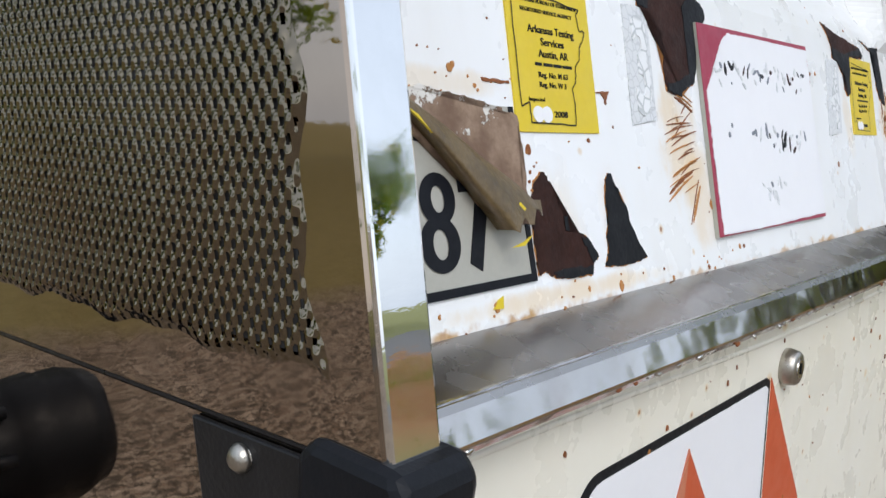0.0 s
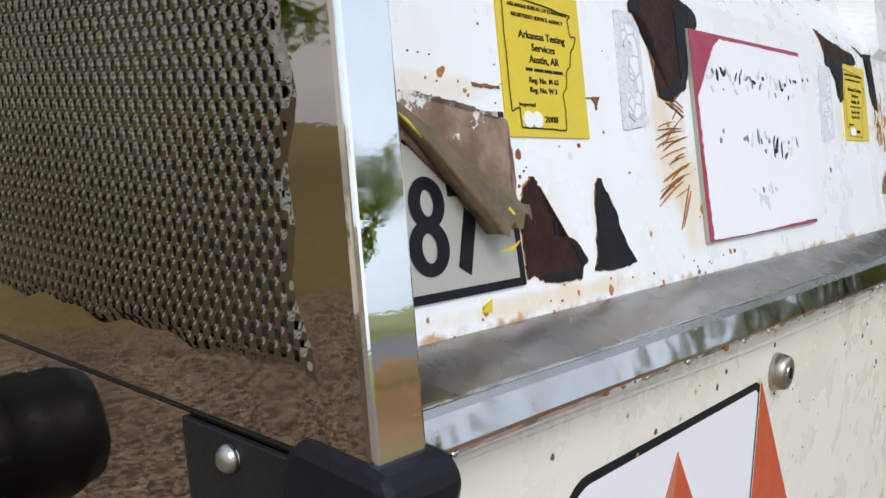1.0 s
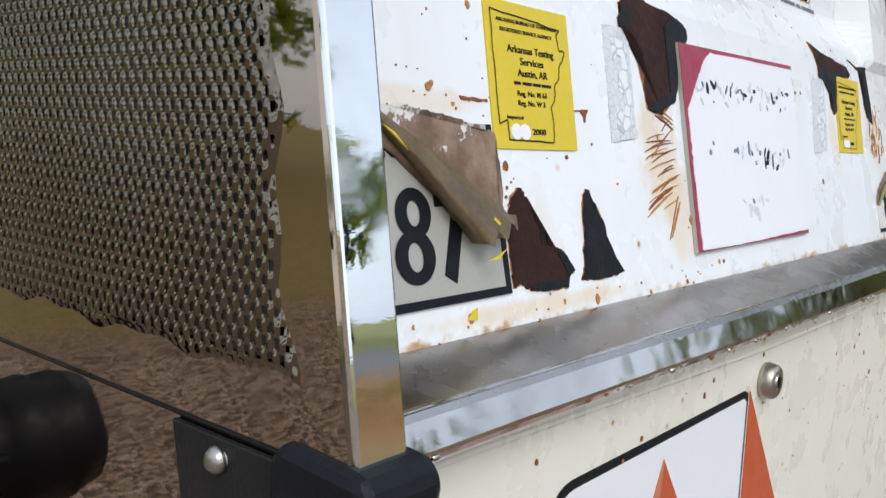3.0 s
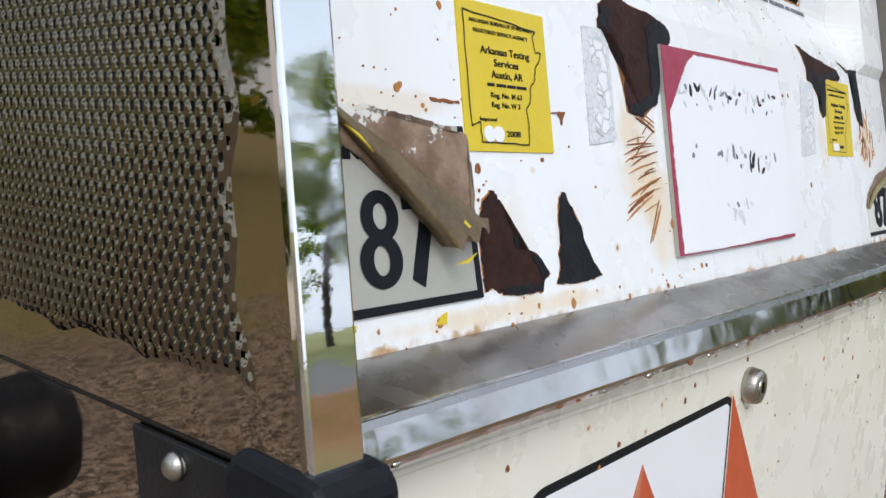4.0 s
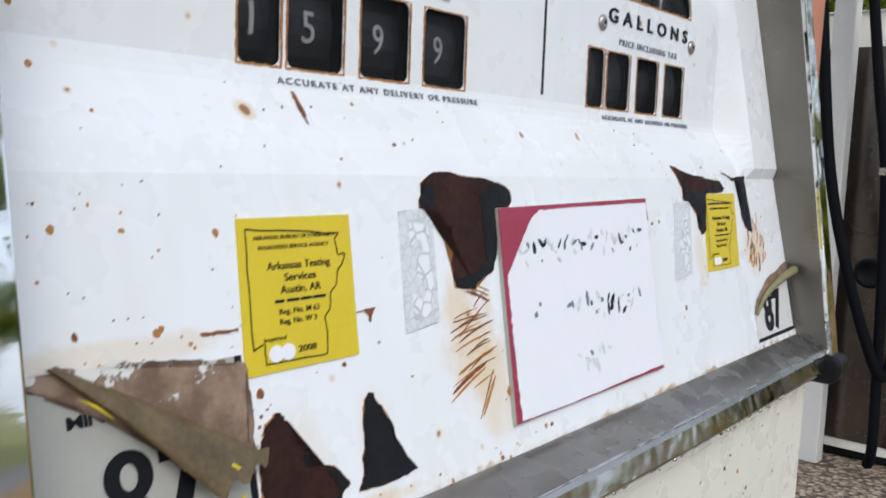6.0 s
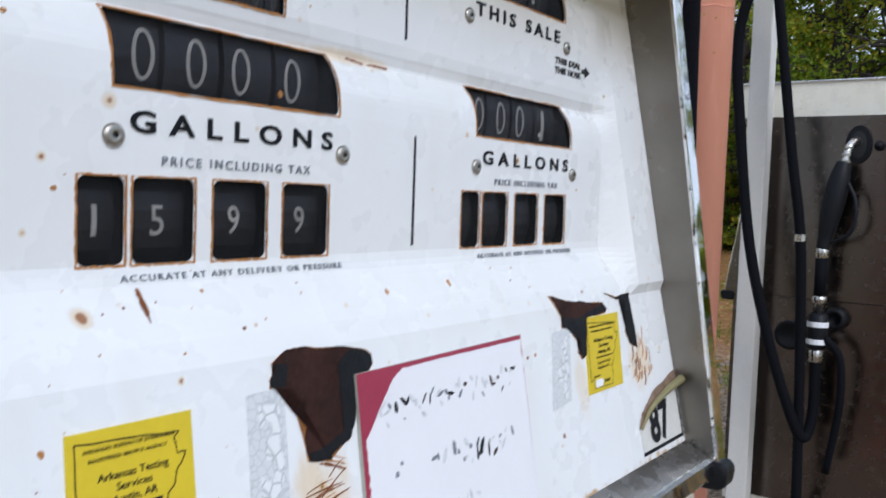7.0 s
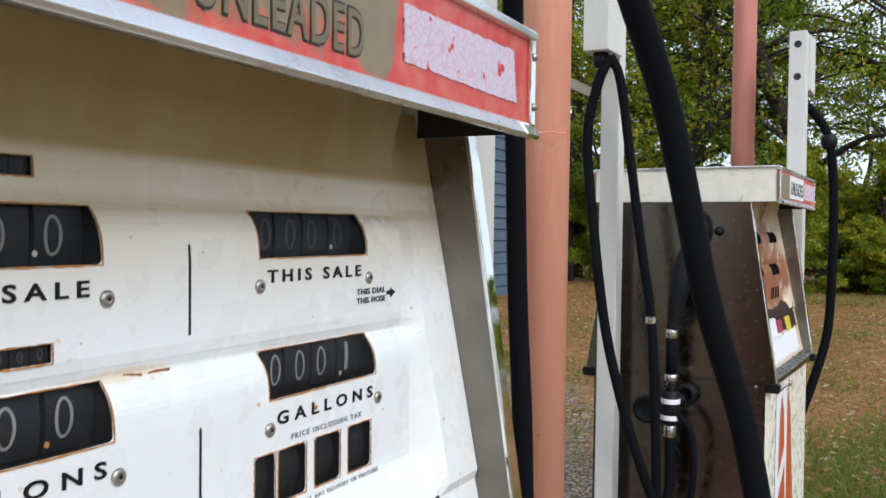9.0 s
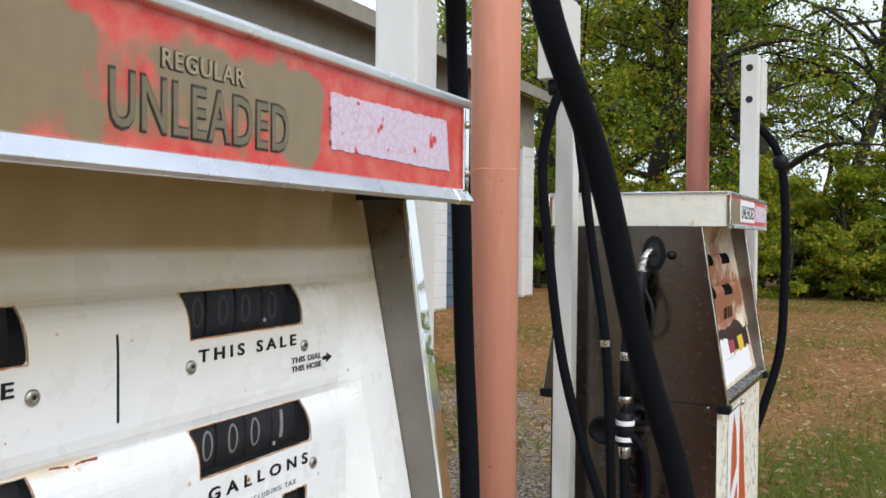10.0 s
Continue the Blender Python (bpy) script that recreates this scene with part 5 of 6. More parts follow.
def fuel_pump(name, m, near, label):
    pump = thing(name, label, "fuel pump", "pumps on the forecourt", m)
    housing(pump, near)
    sign_head(pump, near)
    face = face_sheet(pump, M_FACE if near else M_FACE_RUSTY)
    rng = random.Random(3)
    show = {("gallons", 0): ("000.0", False), ("sale", 0): ("000.0", False), ("price", 0): (None, False), ("gallons", 1): ("000.1", False), ("sale", 1): ("0000", True)}
    prices = iter("1599    ")
    for x0, x1, z0, z1, kind in holes():
        side = int(x0 > 0.4)
        digits, pale = show.get((kind, side), ("", False))
        if kind == "price":
            digits, pale = next(prices), side == 1
        elif kind == "total":
            digits, pale = "000000", True
        else:
            digits = digits.replace(".", "") if kind != "price" else digits
        if not near:
            digits = ""
        counter(face, x0, x1, z0, z1, kind, digits, pale)
        if near:
            rust_rim(face, x0, x1, z0, z1, rng)
            if kind in ("gallons", "sale"):
                w = (x1 - x0) / 4
                dot = blob(x0 + w * (2.58 if side else 2.78), z0 + 0.008, 0.0022, 0.0022, random.Random(1), 10)
                part("point", sheet(dot, on_face, -0.0018, 0.0002), M_RUSTPALE if side == 0 and kind == "gallons" else M_DIGIT, face)
    if near:
        dial_print(face)
        decals_near(pump, face)
    else:
        q = random.Random(8)
        part("placard", sheet(ragged(rect(0.02, 0.66, 0.725, 0.80), 0.004, q, 20), on_face, 0.001, 0.003), M_PAPER, pump, "white torn placard")
        part("placard", sheet(ragged([(0.10, 0.80), (0.38, 0.795), (0.30, 0.86), (0.12, 0.865)], 0.004, q, 10), on_face, 0.001, 0.003), M_PAPER, pump, "white torn paper")
        part("yellow_decal", sheet(rect(0.50, 0.60, 0.79, 0.85), on_face, 0.001, 0.0006), M_YELLOW, pump, "yellow inspection decal")
        part("maroon_decal", sheet(rect(0.30, 0.40, 0.81, 0.85), on_face, 0.005, 0.0006), M_MAROON, pump)
        part("bare_patch", sheet(ragged(rect(0.0, 0.72, 0.80, 0.895), 0.012, q, 12), on_face, 0.0004, 0.0002), M_BARE, face)
    door_emblem(pump)
    spout_port(pump, XL, -1, near)
    if near:
        plate = part("bracket_plate", prism([(0.006, 0.50), (0.054, 0.50), (0.056, 0.655), (0.062, 0.6865), (0.006, 0.6865)], 0, -0.0485, -0.0462, 0.0008), M_BLACK_WORN, pump, "worn black bracket plate with a steel bolt")
        part("plate_fold", prism([(0.004, 0.648), (0.058, 0.652), (0.057, 0.656), (0.004, 0.654)], 0, -0.053, -0.0480, 0.0008), M_BLACK_WORN, plate)
        screws(plate, [(-0.0486, 0.0355, 0.679)], (-1, 0, 0), 0.0048)
        cup = part("nozzle_cup", lathe((-0.050, 0.302, 0.600), (-1, 0.302, 0.600), [(0, 0.012), (0.003, 0.026), (0.010, 0.033), (0.022, 0.0345), (0.026, 0.0325), (0.034, 0.0365), (0.052, 0.0385), (0.056, 0.0365), (0.070, 0.0385), (0.086, 0.034), (0.090, 0.020)], 28), M_BLACK, pump, "black ribbed rubber nozzle cup", smooth=True)
        for k in range(9):
            a = k * math.tau / 9 + 0.2
            lug = [(-0.060, 0.302 + 0.036 * math.cos(a), 0.600 + 0.036 * math.sin(a)), (-0.078, 0.302 + 0.037 * math.cos(a), 0.600 + 0.037 * math.sin(a))]
            part("lug", rod(*lug, 0.0045, 0.0035, 8), M_BLACK, cup, smooth=True)
        part("cup_pin", rod((-0.047, 0.302, 0.600), (-0.052, 0.302, 0.600), 0.004, n=12), M_BOLT, cup)
    return pump


def hose_mast(m, left, shift=0.0, holes_z=(1.90, 1.80), top=1.94, half=0.0285, foot=1.705):
    """A square white mast beside a pump with the hose box on its head."""
    mast = thing("hose_mast", "white painted square steel mast with a hose box on top", "hose mast", "hose masts", m)
    s = -1 if left else 1
    c = (XC + s * 0.4955, YC + s * -0.161 + shift)
    part("mast_tube", box((c[0] - half, c[1] - half - 0.0015, 0), (c[0] + half, c[1] + half + 0.0015, top), 0.004), M_MAST, mast)
    x0, x1 = sorted((c[0] + s * (half + 0.0005), c[0] + s * 0.165))
    head = part("hose_box", box((x0, c[1] - 0.040, foot), (x1, c[1] + 0.040, top - 0.005), 0.003), M_MAST, mast, "white sheet metal hose box")
    for z in holes_z:
        part("bolt_hole", rod((c[0] - half - 0.0007, c[1], z), (c[0] - half + 0.0005, c[1], z), 0.014, n=20), M_WELL, mast)
    part("hose_collar", lathe((c[0] + s * 0.12, c[1], foot + 0.005), (c[0] + s * 0.12, c[1], 0), [(0, 0.022), (0.03, 0.024), (0.05, 0.018)], 16), M_BLACK, head, smooth=True)
    return mast


def nozzle_set(m):
    """Nozzle hung in its port, with the couplings and the hose that loops up to the mast."""
    noz = thing("fuel_nozzle", "black fuel nozzle hung with its silver spout in the port", "fuel nozzle", "fuel nozzles", m)
    part("spout", tube([(-0.046, 0.206, 1.155), (-0.075, 0.212, 1.158), (-0.105, 0.220, 1.135), (-0.118, 0.228, 1.085)], 0.0115, 14, 6), M_BRASS, noz, "silver spout", smooth=True)
    for t in (1.140, 1.120, 1.100):
        part("spout_ring", lathe((-0.112 - (1.12 - t) * 0.1, 0.224, t), (-0.118, 0.228, t - 0.5), [(0, 0.0135), (0.006, 0.0135)], 14), M_BOLT, noz)
    part("nozzle_body", tube([(-0.117, 0.227, 1.095), (-0.124, 0.236, 1.04), (-0.132, 0.248, 0.96), (-0.138, 0.260, 0.88), (-0.14, 0.264, 0.845)], lambda t: 0.019 + 0.012 * math.sin(min(1, t * 1.3) * math.pi), 16, 8), M_BLACK, noz, "black insulated nozzle body", smooth=True)
    part("lever_guard", tube([(-0.128, 0.212, 1.04), (-0.14, 0.185, 0.98), (-0.146, 0.190, 0.90), (-0.142, 0.252, 0.86)], 0.006, 8, 8), M_BLACK, noz, smooth=True)
    x, y = -0.14, 0.265
    part("coupling", lathe((x, y, 0.85), (x, y, 0), [(0, 0.016), (0.004, 0.019), (0.028, 0.019), (0.032, 0.016)], 16), M_BRASS, noz, "silver coupling", smooth=True)
    part("short_hose", rod((x, y, 0.82), (x, y, 0.70), 0.017, n=16), M_HOSE, noz, smooth=True)
    part("coupling", lathe((x, y, 0.71), (x, y, 0), [(0, 0.017), (0.003, 0.021), (0.02, 0.021), (0.022, 0.016), (0.05, 0.016)], 16), M_BRASS, noz, smooth=True)
    br = part("breakaway", lathe((x, y, 0.66), (x, y, 0), [(0, 0.018), (0.006, 0.026), (0.05, 0.028), (0.10, 0.028), (0.106, 0.02)], 18), M_BLACK, noz, "black breakaway coupling with white bands", smooth=True)
    for z in (0.635, 0.585):
        part("white_band", lathe((x, y, z), (x, y, 0), [(0, 0.0285), (0.001, 0.0292), (0.014, 0.0292), (0.015, 0.0285)], 18), M_PAPER, br)
    part("coupling", lathe((x, y, 0.555), (x, y, 0), [(0, 0.017), (0.004, 0.02), (0.035, 0.02), (0.04, 0.015)], 16), M_BRASS, noz, smooth=True)
    hose = thing("fuel_hose", "black rubber fuel hose looping from the mast", "fuel hose", "fuel hoses", m)
    part("hose", tube([(-0.2535, 0.436, 1.67), (-0.265, 0.470, 1.58), (-0.262, 0.500, 1.42), (-0.25, 0.480, 1.15), (-0.245, 0.440, 0.85), (-0.235, 0.380, 0.60), (-0.21, 0.320, 0.40), (-0.18, 0.280, 0.30), (-0.15, 0.262, 0.36), (-0.14, 0.265, 0.53)], 0.0155, 14, 12), M_HOSE, hose, smooth=True)
    part("hose", tube([(-0.2535, 0.436, 1.67), (-0.235, 0.410, 1.60), (-0.215, 0.385, 1.40), (-0.20, 0.350, 1.12), (-0.19, 0.315, 0.88), (-0.185, 0.300, 0.60), (-0.18, 0.290, 0.30), (-0.18, 0.285, 0.10), (-0.15, 0.3, 0.03)], 0.0145, 14, 12), M_HOSE, hose, smooth=True)
    part("hose_clamp", lathe((-0.19, 0.315, 0.885), (-0.186, 0.305, 0.6), [(0, 0.0165), (0.02, 0.0165)], 16), M_BRASS, hose)
    part("hose", tube([(-0.14, 0.262, 0.60), (-0.15, 0.225, 0.575), (-0.155, 0.195, 0.53), (-0.155, 0.19, 0.40), (-0.14, 0.22, 0.2)], 0.011, 12, 8), M_HOSE, hose, smooth=True)


# ---- setting ----
def ground():
    bm = bmesh.new()
    xs = [-4000, -400, -60, -20, *[k * 1.0 for k in range(-10, 31)], 60, 400, 4000]
    ys = [-4000, -400, -60, -20, *[k * 1.0 for k in range(-12, 25)], 60, 400, 4000]
    g = [[bm.verts.new((x, y, 0.05 * float(noise.noise((x * 0.3, y * 0.3, 0))) * (4 < x < 60 and abs(y) < 60) - 0.002)) for y in ys] for x in xs]
    for i in range(len(xs) - 1):
        for j in range(len(ys) - 1):
            bm.faces.new((g[i][j], g[i + 1][j], g[i + 1][j + 1], g[i][j + 1]))
    tagged(part("ground", bm, M_GROUND, smooth=True), "gravel forecourt giving way to leaf-strewn dry grass", "ground", kind="structure")


ground()

P1 = Matrix.Identity(4)
P2 = pose(2.70, -0.012, 0.0, 0, 0, -2.0)
fuel_pump("fuel_pump", P1, True, "old white twin-dial fuel pump with rusted enamel and chrome trim")
fuel_pump("fuel_pump", P2, False, "weathered steel fuel pump with a rust-brown dial sheet")
hose_mast(P1, False)
hose_mast(P2, True, 0.03, foot=1.68)
hose_mast(P2, False, -0.053, (1.876, 1.751), 1.927, 0.031)
nozzle_set(P2)

for x, y, top, r, paint, words in ((1.606, 0.303, 4.2, 0.0525, M_PINK, "salmon pink painted round steel pole flecked with rust"), (3.733, 0.25, 4.2, 0.047, M_PINK_OLD, "faded brick-red painted round steel pole")):
    pole = thing("canopy_pole", words, "pole", "canopy poles")
    part("pole_tube", rod((x, y, 0), (x, y, top), r, n=40), paint, pole, smooth=True)
    part("weld_bead", tube([(x + r * math.cos(k * math.tau / 24), y + r * math.sin(k * math.tau / 24), 1.337 + 0.0015 * math.sin(k * 2.3)) for k in range(25)], 0.0013, 6, 2), paint, pole, smooth=True)
    part("base_flange", lathe((x, y, 0), (x, y, 1), [(0, 0.10), (0.012, 0.10), (0.014, 0.06)], 24), paint, pole)

hose = thing("fuel_hose", "thick black rubber fuel hose hanging from the mast", "fuel hose", "fuel hoses")
part("hose", tube([(0.98, 0.114, 1.68), (0.945, 0.04, 1.79), (0.84, -0.055, 1.64), (0.811, -0.0846, 1.460), (0.919, -0.120, 1.278), (0.985, -0.156, 1.055), (1.038, -0.200, 0.8655), (1.05, -0.22, 0.66), (1.03, -0.16, 0.40), (0.97, 0.05, 0.22), (0.9, 0.24, 0.45), (0.87, 0.285, 0.62)], 0.0168, 20, 14), M_HOSE, hose, smooth=True)
part("hose_ferrule", lathe((0.98, 0.114, 1.70), (0.94, 0.06, 1.735), [(0, 0.019), (0.004, 0.021), (0.04, 0.021), (0.044, 0.017)], 18), M_BRASS, hose, "silver hose ferrule", smooth=True)
part("hose_ferrule", lathe((0.9, 0.24, 0.45), (0.87, 0.285, 0.62), [(0, 0.019), (0.004, 0.021), (0.04, 0.021), (0.044, 0.017)], 18), M_BRASS, hose, "silver hose ferrule", smooth=True)
hose = thing("fuel_hose", "black rubber fuel hose hanging straight beside the pump", "fuel hose", "fuel hoses")
part("hose", tube([(0.98, 0.114, 1.69), (1.05, 0.14, 1.62), (1.125, 0.169, 1.477), (1.17, 0.18, 1.25), (1.194, 0.183, 1.028), (1.181, 0.164, 0.7825), (1.16, 0.15, 0.45), (1.10, 0.13, 0.12), (1.04, 0.11, 0.02)], 0.0163, 18, 12), M_HOSE, hose, smooth=True)
part("hose_ferrule", lathe((0.98, 0.114, 1.705), (1.0, 0.119, 1.64), [(0, 0.019), (0.004, 0.021), (0.04, 0.021), (0.044, 0.017)], 18), M_BRASS, hose, "silver hose ferrule", smooth=True)
hose = thing("fuel_hose", "black rubber fuel hose with a ball swivel beside the pump", "fuel hose", "fuel hoses")
part("hose", tube([P2 @ Vector(p) for p in ((0.98, 0.09, 1.69), (1.01, 0.02, 1.63), (1.03, -0.035, 1.52), (1.04, -0.055, 1.30), (1.04, -0.055, 1.0), (1.02, -0.045, 0.75), (0.97, 0.0, 0.55), (0.93, 0.06, 0.35))], 0.0175, 16, 12), M_HOSE, hose, smooth=True)
part("swivel", lathe(P2 @ Vector((1.03, -0.033, 1.545)), P2 @ Vector((1.034, -0.043, 1.4)), [(0, 0.02), (0.012, 0.030), (0.03, 0.033), (0.05, 0.028), (0.06, 0.018)], 16), M_BLACK, hose, smooth=True)


def building():
    """Long low block building behind the forecourt."""
    b = thing("block_building", "whitewashed concrete block building with blue siding and a tin roof", "building")
    y0, zt = 5.9, 4.05
    part("wall", box((2.0, y0 + 0.10, 0), (17.05, y0 + 0.35, zt)), M_BLUE, b, "blue clad wall")
    k = 0
    while k * 0.20 < 3.0:
        z = k * 0.20
        part("siding_board", prism([(y0 + 0.06, z), (y0 + 0.085, z + 0.19), (y0 + 0.105, z + 0.2), (y0 + 0.105, z)], 0, 12.95, 16.4), M_BLUE, b)
        k += 1
    part("header_wall", box((2.0, y0 - 0.05, 3.0), (17.05, y0 + 0.10, zt)), M_TIMBER, b, "weathered boards under the eave")
    for x0, x1 in ((12.45, 12.92), (16.4, 17.05)):
        for k in range(15):
            if k == 0:
                part("pilaster_core", box((x0 + 0.01, y0 - 0.053, 0), (x1 - 0.01, y0 + 0.19, 3.04)), M_BLOCK, b)
            part("block", box((x0, y0 - 0.06, k * 0.203), (x1, y0 + 0.2, k * 0.203 + 0.195), 0.008), M_BLOCK, b)
    part("wall_near", box((2.0, y0, 0), (12.4, y0 + 0.10, 3.0)), M_BLOCK, b)
    part("end_wall", box((16.85, y0 + 0.35, 0), (17.05, y0 + 6, zt)), M_BLOCK, b)
    part("roof", prism([(y0 - 0.45, zt), (y0 + 3.2, zt + 0.9), (y0 + 7, zt), (y0 + 7, zt + 0.08), (y0 + 3.2, zt + 0.99), (y0 - 0.45, zt + 0.10)], 0, 1.8, 17.35), M_ROOF, b, "rusty tin roof")
    part("fascia", box((1.8, y0 - 0.47, zt - 0.12), (17.35, y0 - 0.43, zt + 0.08)), M_TIMBER, b)


building()


def tree(x, y, height, spread, leaves, rng, material, base=0.0, name="tree", size=0.12, lean=None, girth=None, first=0.22):
    t = thing(name, "broad-leaved tree with green and yellowing autumn leaves" if name == "tree" else "dense green and yellow undergrowth shrub", name, "trees at the wood's edge" if name == "tree" else "undergrowth")
    bm, tips = bmesh.new(), []
    foot = Vector((x, y, -0.05))
    lean = Vector((*(lean or (rng.uniform(-0.1, 0.1), rng.uniform(-0.1, 0.1))), 1)).normalized()
    trunk_r = girth or height * 0.014 + 0.03
    stem = [foot] + [foot + lean * height * 0.88 * f + Vector((rng.gauss(0, 0.02), rng.gauss(0, 0.02), 0)) * height * f for f in (0.2, 0.4, 0.6, 0.8, 1.0)]
    tube(stem, lambda u: trunk_r * (1.12 - 1.0 * u), 9, 4, bm)
    for k in range(int(10 + height * (1.3 if name == "tree" else 1))):
        f = rng.uniform(first if name == "tree" else 0.02, 0.97)
        j = min(4, int(f * 5))
        a = stem[j].lerp(stem[j + 1], f * 5 - j)
        ang, l = rng.uniform(0, math.tau), spread * (0.45 + 0.6 * math.sin(math.pi * min(1, f * 0.8 + 0.15))) * rng.uniform(0.6, 1.15)
        e = a + Vector((math.cos(ang) * l, math.sin(ang) * l, l * rng.uniform(-0.1, 0.65)))
        mid = a.lerp(e, 0.5) + Vector((0, 0, l * 0.12))
        r = trunk_r * (1 - f) * 0.45 + 0.012
        tube([a, mid, e], lambda u, r=r: r * (1 - 0.8 * u), 5, 3, bm)
        ends = [(mid, 0.12), (e, 0.12), (a.lerp(e, 0.75), 0.11)]
        for q in range(3):
            b = mid.lerp(e, rng.random())
            w = b + Vector((rng.gauss(0, 1), rng.gauss(0, 1), rng.gauss(0.15, 0.6))).normalized() * l * rng.uniform(0.25, 0.5)
            tube([b, b.lerp(w, 0.5) + Vector((0, 0, 0.04)), w], lambda u, r=r: r * 0.45 * (1 - 0.8 * u) + 0.003, 4, 2, bm)
            ends += [(w, 0.10), (b.lerp(w, 0.6), 0.07)]
        tips += [(p, l * k2) for p, k2 in ends]
    part("trunk", bm, M_BARK, t, smooth=True)
    n = leaves
    pick = np.array([rng.randrange(len(tips)) for _ in range(n)])
    ctr, rad = np.array([p[0][:] for p in tips]), np.array([p[1] for p in tips])
    rs = np.random.RandomState(rng.randrange(9999))
    pos = ctr[pick] + rs.normal(0, 1, (n, 3)) * rad[pick][:, None] * np.array([1, 1, 0.55])
    pos[:, 2] = np.maximum(pos[:, 2], 0.08 + base)
    u = rs.normal(0, 1, (n, 3))
    u /= np.linalg.norm(u, axis=1)[:, None]
    w = np.cross(u, rs.normal(0, 1, (n, 3)) + np.array([0, 0, 1.2]))
    w /= np.linalg.norm(w, axis=1)[:, None]
    s = size * rs.uniform(0.5, 1.2, (n, 1))
    quad = np.stack([pos - u * s, pos + w * s * 0.55, pos + u * s, pos - w * s * 0.55], 1).reshape(-1, 3)
    me = bpy.data.meshes.new("crown")
    me.from_pydata(quad, [], np.arange(n * 4).reshape(n, 4))
    me.materials.append(material)
    ob = new("crown", me)
    ob.parent = t


rng = random.Random(21)
# the wood's edge: stout trunks first, then the ranks behind them
for x, y, h, s, n, y_mat, lean, girth in ((21.4, 4.5, 14, 3.0, 15000, 0, (0.0, -0.10), 0.27), (20.4, 5.8, 13, 2.4, 11000, 1, (0.0, 0.02), 0.15), (21.6, 0.55, 15, 3.2, 6500, 1, (0.0, 0.38), 0.24), (21.8, 0.45, 14, 3.0, 5000, 1, (0.05, -0.22), 0.17),
                                          (22.4, -0.9, 15, 2.8, 4500, 0, (0.0, 0.03), 0.2), (23.0, 2.6, 13, 2.6, 6500, 1, (0.0, 0.08), 0.14), (22.6, -3.6, 13, 3.0, 9000, 0, (0.0, 0.1), 0.2), (22.0, 7.4, 13, 3.0, 13000, 1, (0.0, 0.05), 0.2),
                                          (26.0, 4.2, 15, 3.4, 12000, 0, None, None), (27.0, 6.8, 15, 3.6, 13000, 0, None, None), (28.0, 9.5, 15, 3.6, 12000, 1, None, None), (28.0, 1.0, 6.5, 3.0, 8000, 0, None, None), (28.0, -2.6, 6.5, 3.0, 8000, 0, None, None),
                                          (26.5, -6.5, 14, 3.6, 9000, 0, None, None), (25.0, 12.0, 14, 3.6, 10000, 0, None, None), (32.0, 6.0, 15, 4.0, 9000, 0, None, None), (33.0, 10.0, 15, 4.0, 8000, 0, None, None)):
    tree(x, y, h, s, int(n * 1.6), rng, M_LEAF_Y if y_mat else M_LEAF, size=0.062, lean=lean, girth=girth)
for k in range(30):
    y = -9 + k * 0.6 + rng.uniform(-0.3, 0.3)
    tree(19.6 + rng.uniform(0, 2.8), y, rng.uniform(1.8, 4.2), rng.uniform(1.0, 1.6), 9500, rng, M_LEAF_Y if k % 3 < 2 else M_LEAF, name="shrub", size=0.055)
for k in range(14):
    y = -3.4 + k * 0.62 + rng.uniform(-0.2, 0.2)
    tree(18.9 + rng.uniform(0, 0.8), y, rng.uniform(1.1, 2.0), rng.uniform(0.7, 1.1), 5500, rng, M_LEAF_Y if k % 3 else M_LEAF, name="shrub", size=0.05)
# unseen dense trees, added to darken what the stamped panel mirrors
for x, y, h, s in ((-5.0, 12.5, 9, 3.0), (-8.0, 13.5, 10, 3.2), (-2.0, 14.0, 10, 3.2)):
    tree(x, y, h, s, 9000, rng, M_LEAF, size=0.16, first=0.08)
# trees across the road, which the chrome mirrors
for x, y, h, s in ((-14, -20, 11, 3.2), (-6, -22, 9, 3.0), (2, -22, 8, 2.6), (8.5, -21, 9, 2.6), (13.5, -23, 8, 2.8), (20, -22, 10, 3.0), (-22, -12, 11, 3.2), (-24, -3, 12, 3.4), (-20, 7, 10, 3.0)):
    tree(x, y, h, s, 2600, rng, M_LEAF, size=0.24)


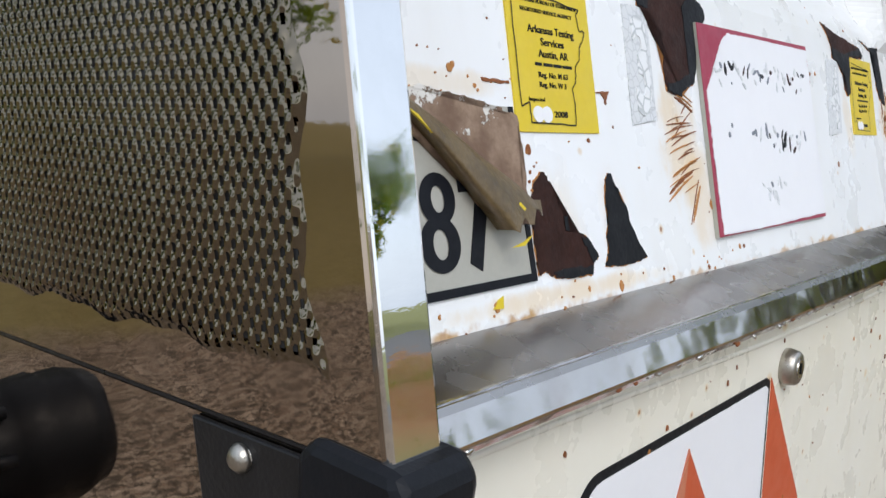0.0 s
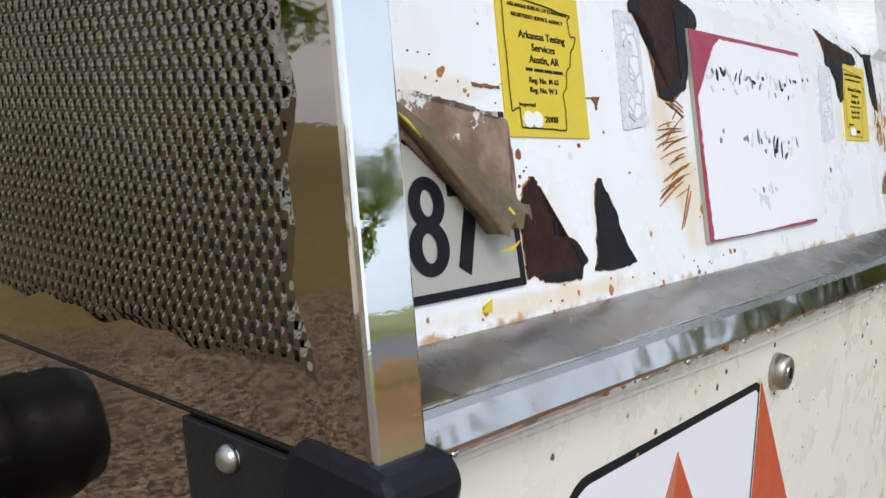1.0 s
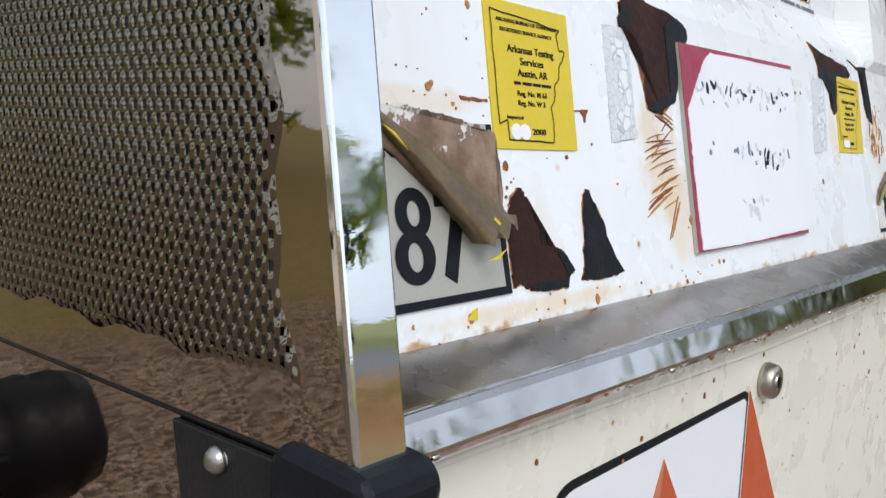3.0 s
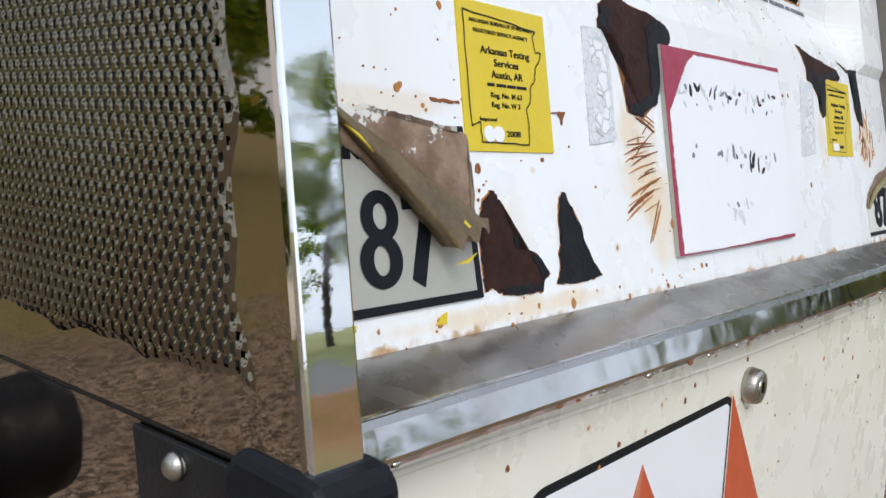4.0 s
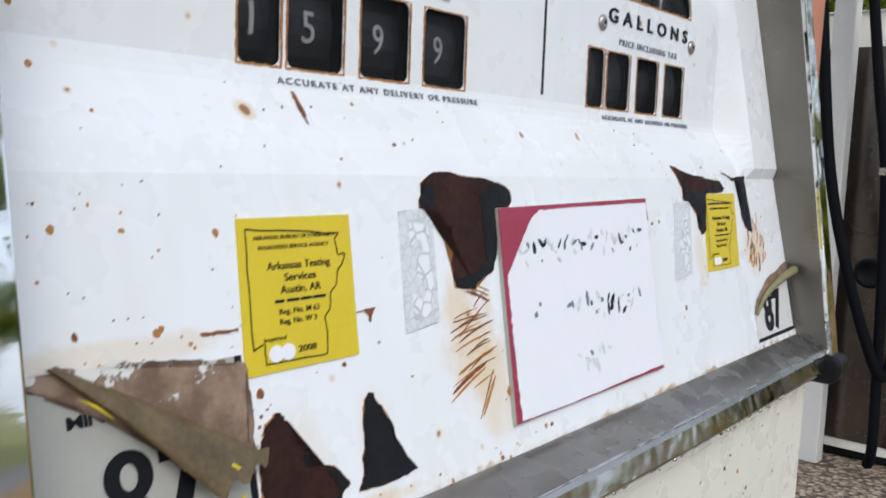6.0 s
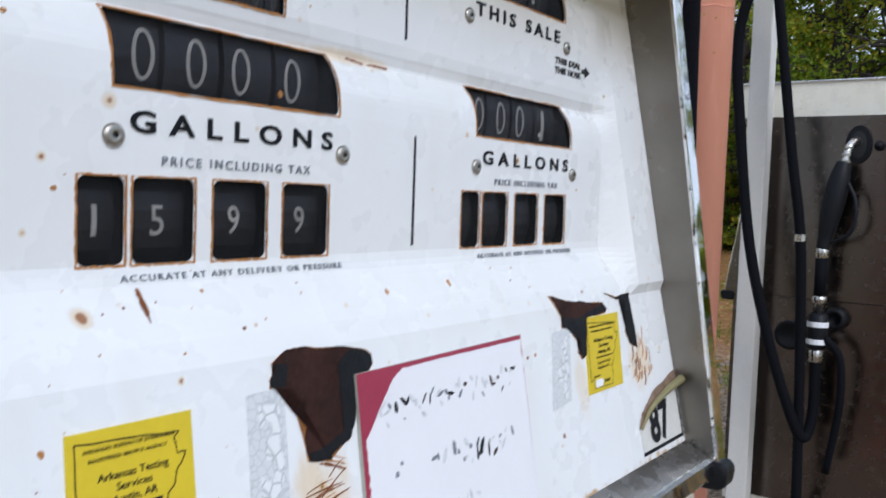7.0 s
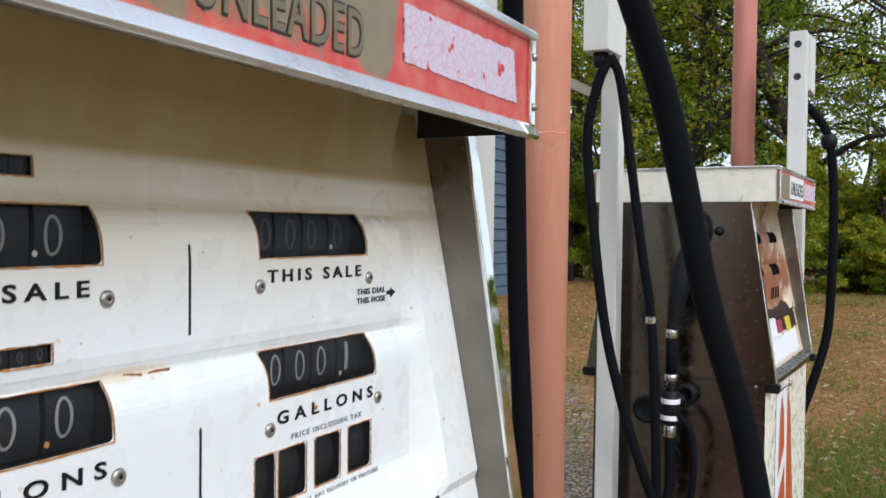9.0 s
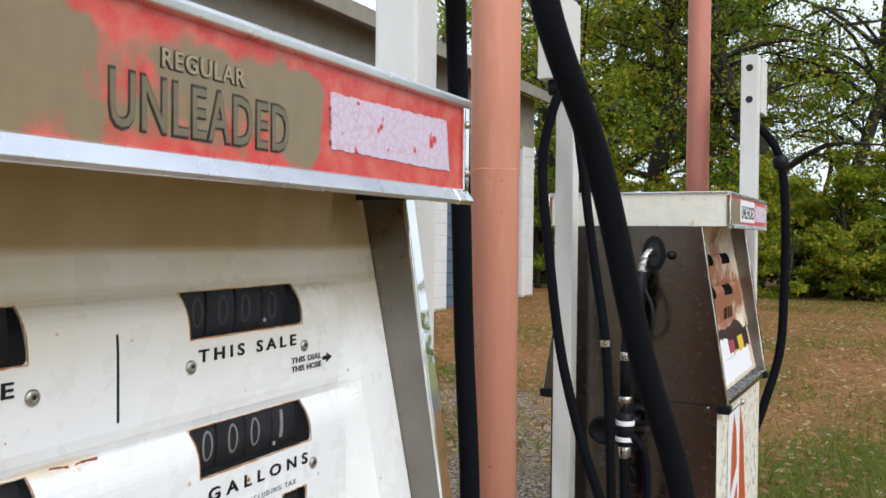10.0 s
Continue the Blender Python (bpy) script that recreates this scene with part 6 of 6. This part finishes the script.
def scatter(name, label, count, area, size, material, lift, flat, seed):
    """Loose leaves or grass blades over a stretch of ground."""
    rs = np.random.RandomState(seed)
    n = count
    px, py = rs.uniform(area[0], area[1], n), rs.uniform(area[2], area[3], n)
    pos = np.stack([px, py, np.full(n, lift) + rs.uniform(0, 0.015, n)], -1)
    a = rs.uniform(0, math.tau, n)
    u = np.stack([np.cos(a), np.sin(a), rs.uniform(-flat, flat, n)], -1)
    w = np.stack([-np.sin(a), np.cos(a), rs.uniform(-flat, flat, n)], -1)
    s = size * rs.uniform(0.5, 1.3, (n, 1))
    quad = np.stack([pos - u * s, pos + w * s * 0.5, pos + u * s, pos - w * s * 0.5], 1)
    quad[:, :, 2] = np.maximum(quad[:, :, 2], lift)
    me = bpy.data.meshes.new(name)
    me.from_pydata(quad.reshape(-1, 3), [], np.arange(n * 4).reshape(n, 4))
    me.materials.append(material)
    tagged(new(name, me), label, "leaves", kind="stuff")


scatter("fallen_leaves", "brown and tan fallen leaves scattered over the grass", 70000, (4.0, 20, -8, 6), 0.032, M_LITTER, 0.03, 0.4, 5)


def grass(count, seed):
    rs = np.random.RandomState(seed)
    k = 70
    cx, cy = rs.uniform(4.2, 19, k), rs.uniform(-7, 4, k)
    cx[:16], cy[:16] = rs.uniform(3.7, 5.6, 16), rs.uniform(-1.8, 0.1, 16)
    i = rs.randint(0, k, count)
    x, y = cx[i] + rs.normal(0, 0.32, count), cy[i] + rs.normal(0, 0.45, count)
    a, h = rs.uniform(0, math.tau, count), rs.uniform(0.03, 0.10, count)
    b = np.stack([x, y, np.zeros(count)], -1)
    side = np.stack([np.cos(a), np.sin(a), 0 * a], -1) * 0.006
    tip = b + np.stack([rs.normal(0, 0.05, count), rs.normal(0, 0.05, count), h], -1)
    tri = np.stack([b - side, b + side, tip], 1).reshape(-1, 3)
    me = bpy.data.meshes.new("grass_tufts")
    me.from_pydata(tri, [], np.arange(count * 3).reshape(count, 3))
    me.materials.append(M_GRASS)
    tagged(new("grass_tufts", me), "green grass tufts among dry leaves", "grass", kind="stuff")


grass(42000, 9)
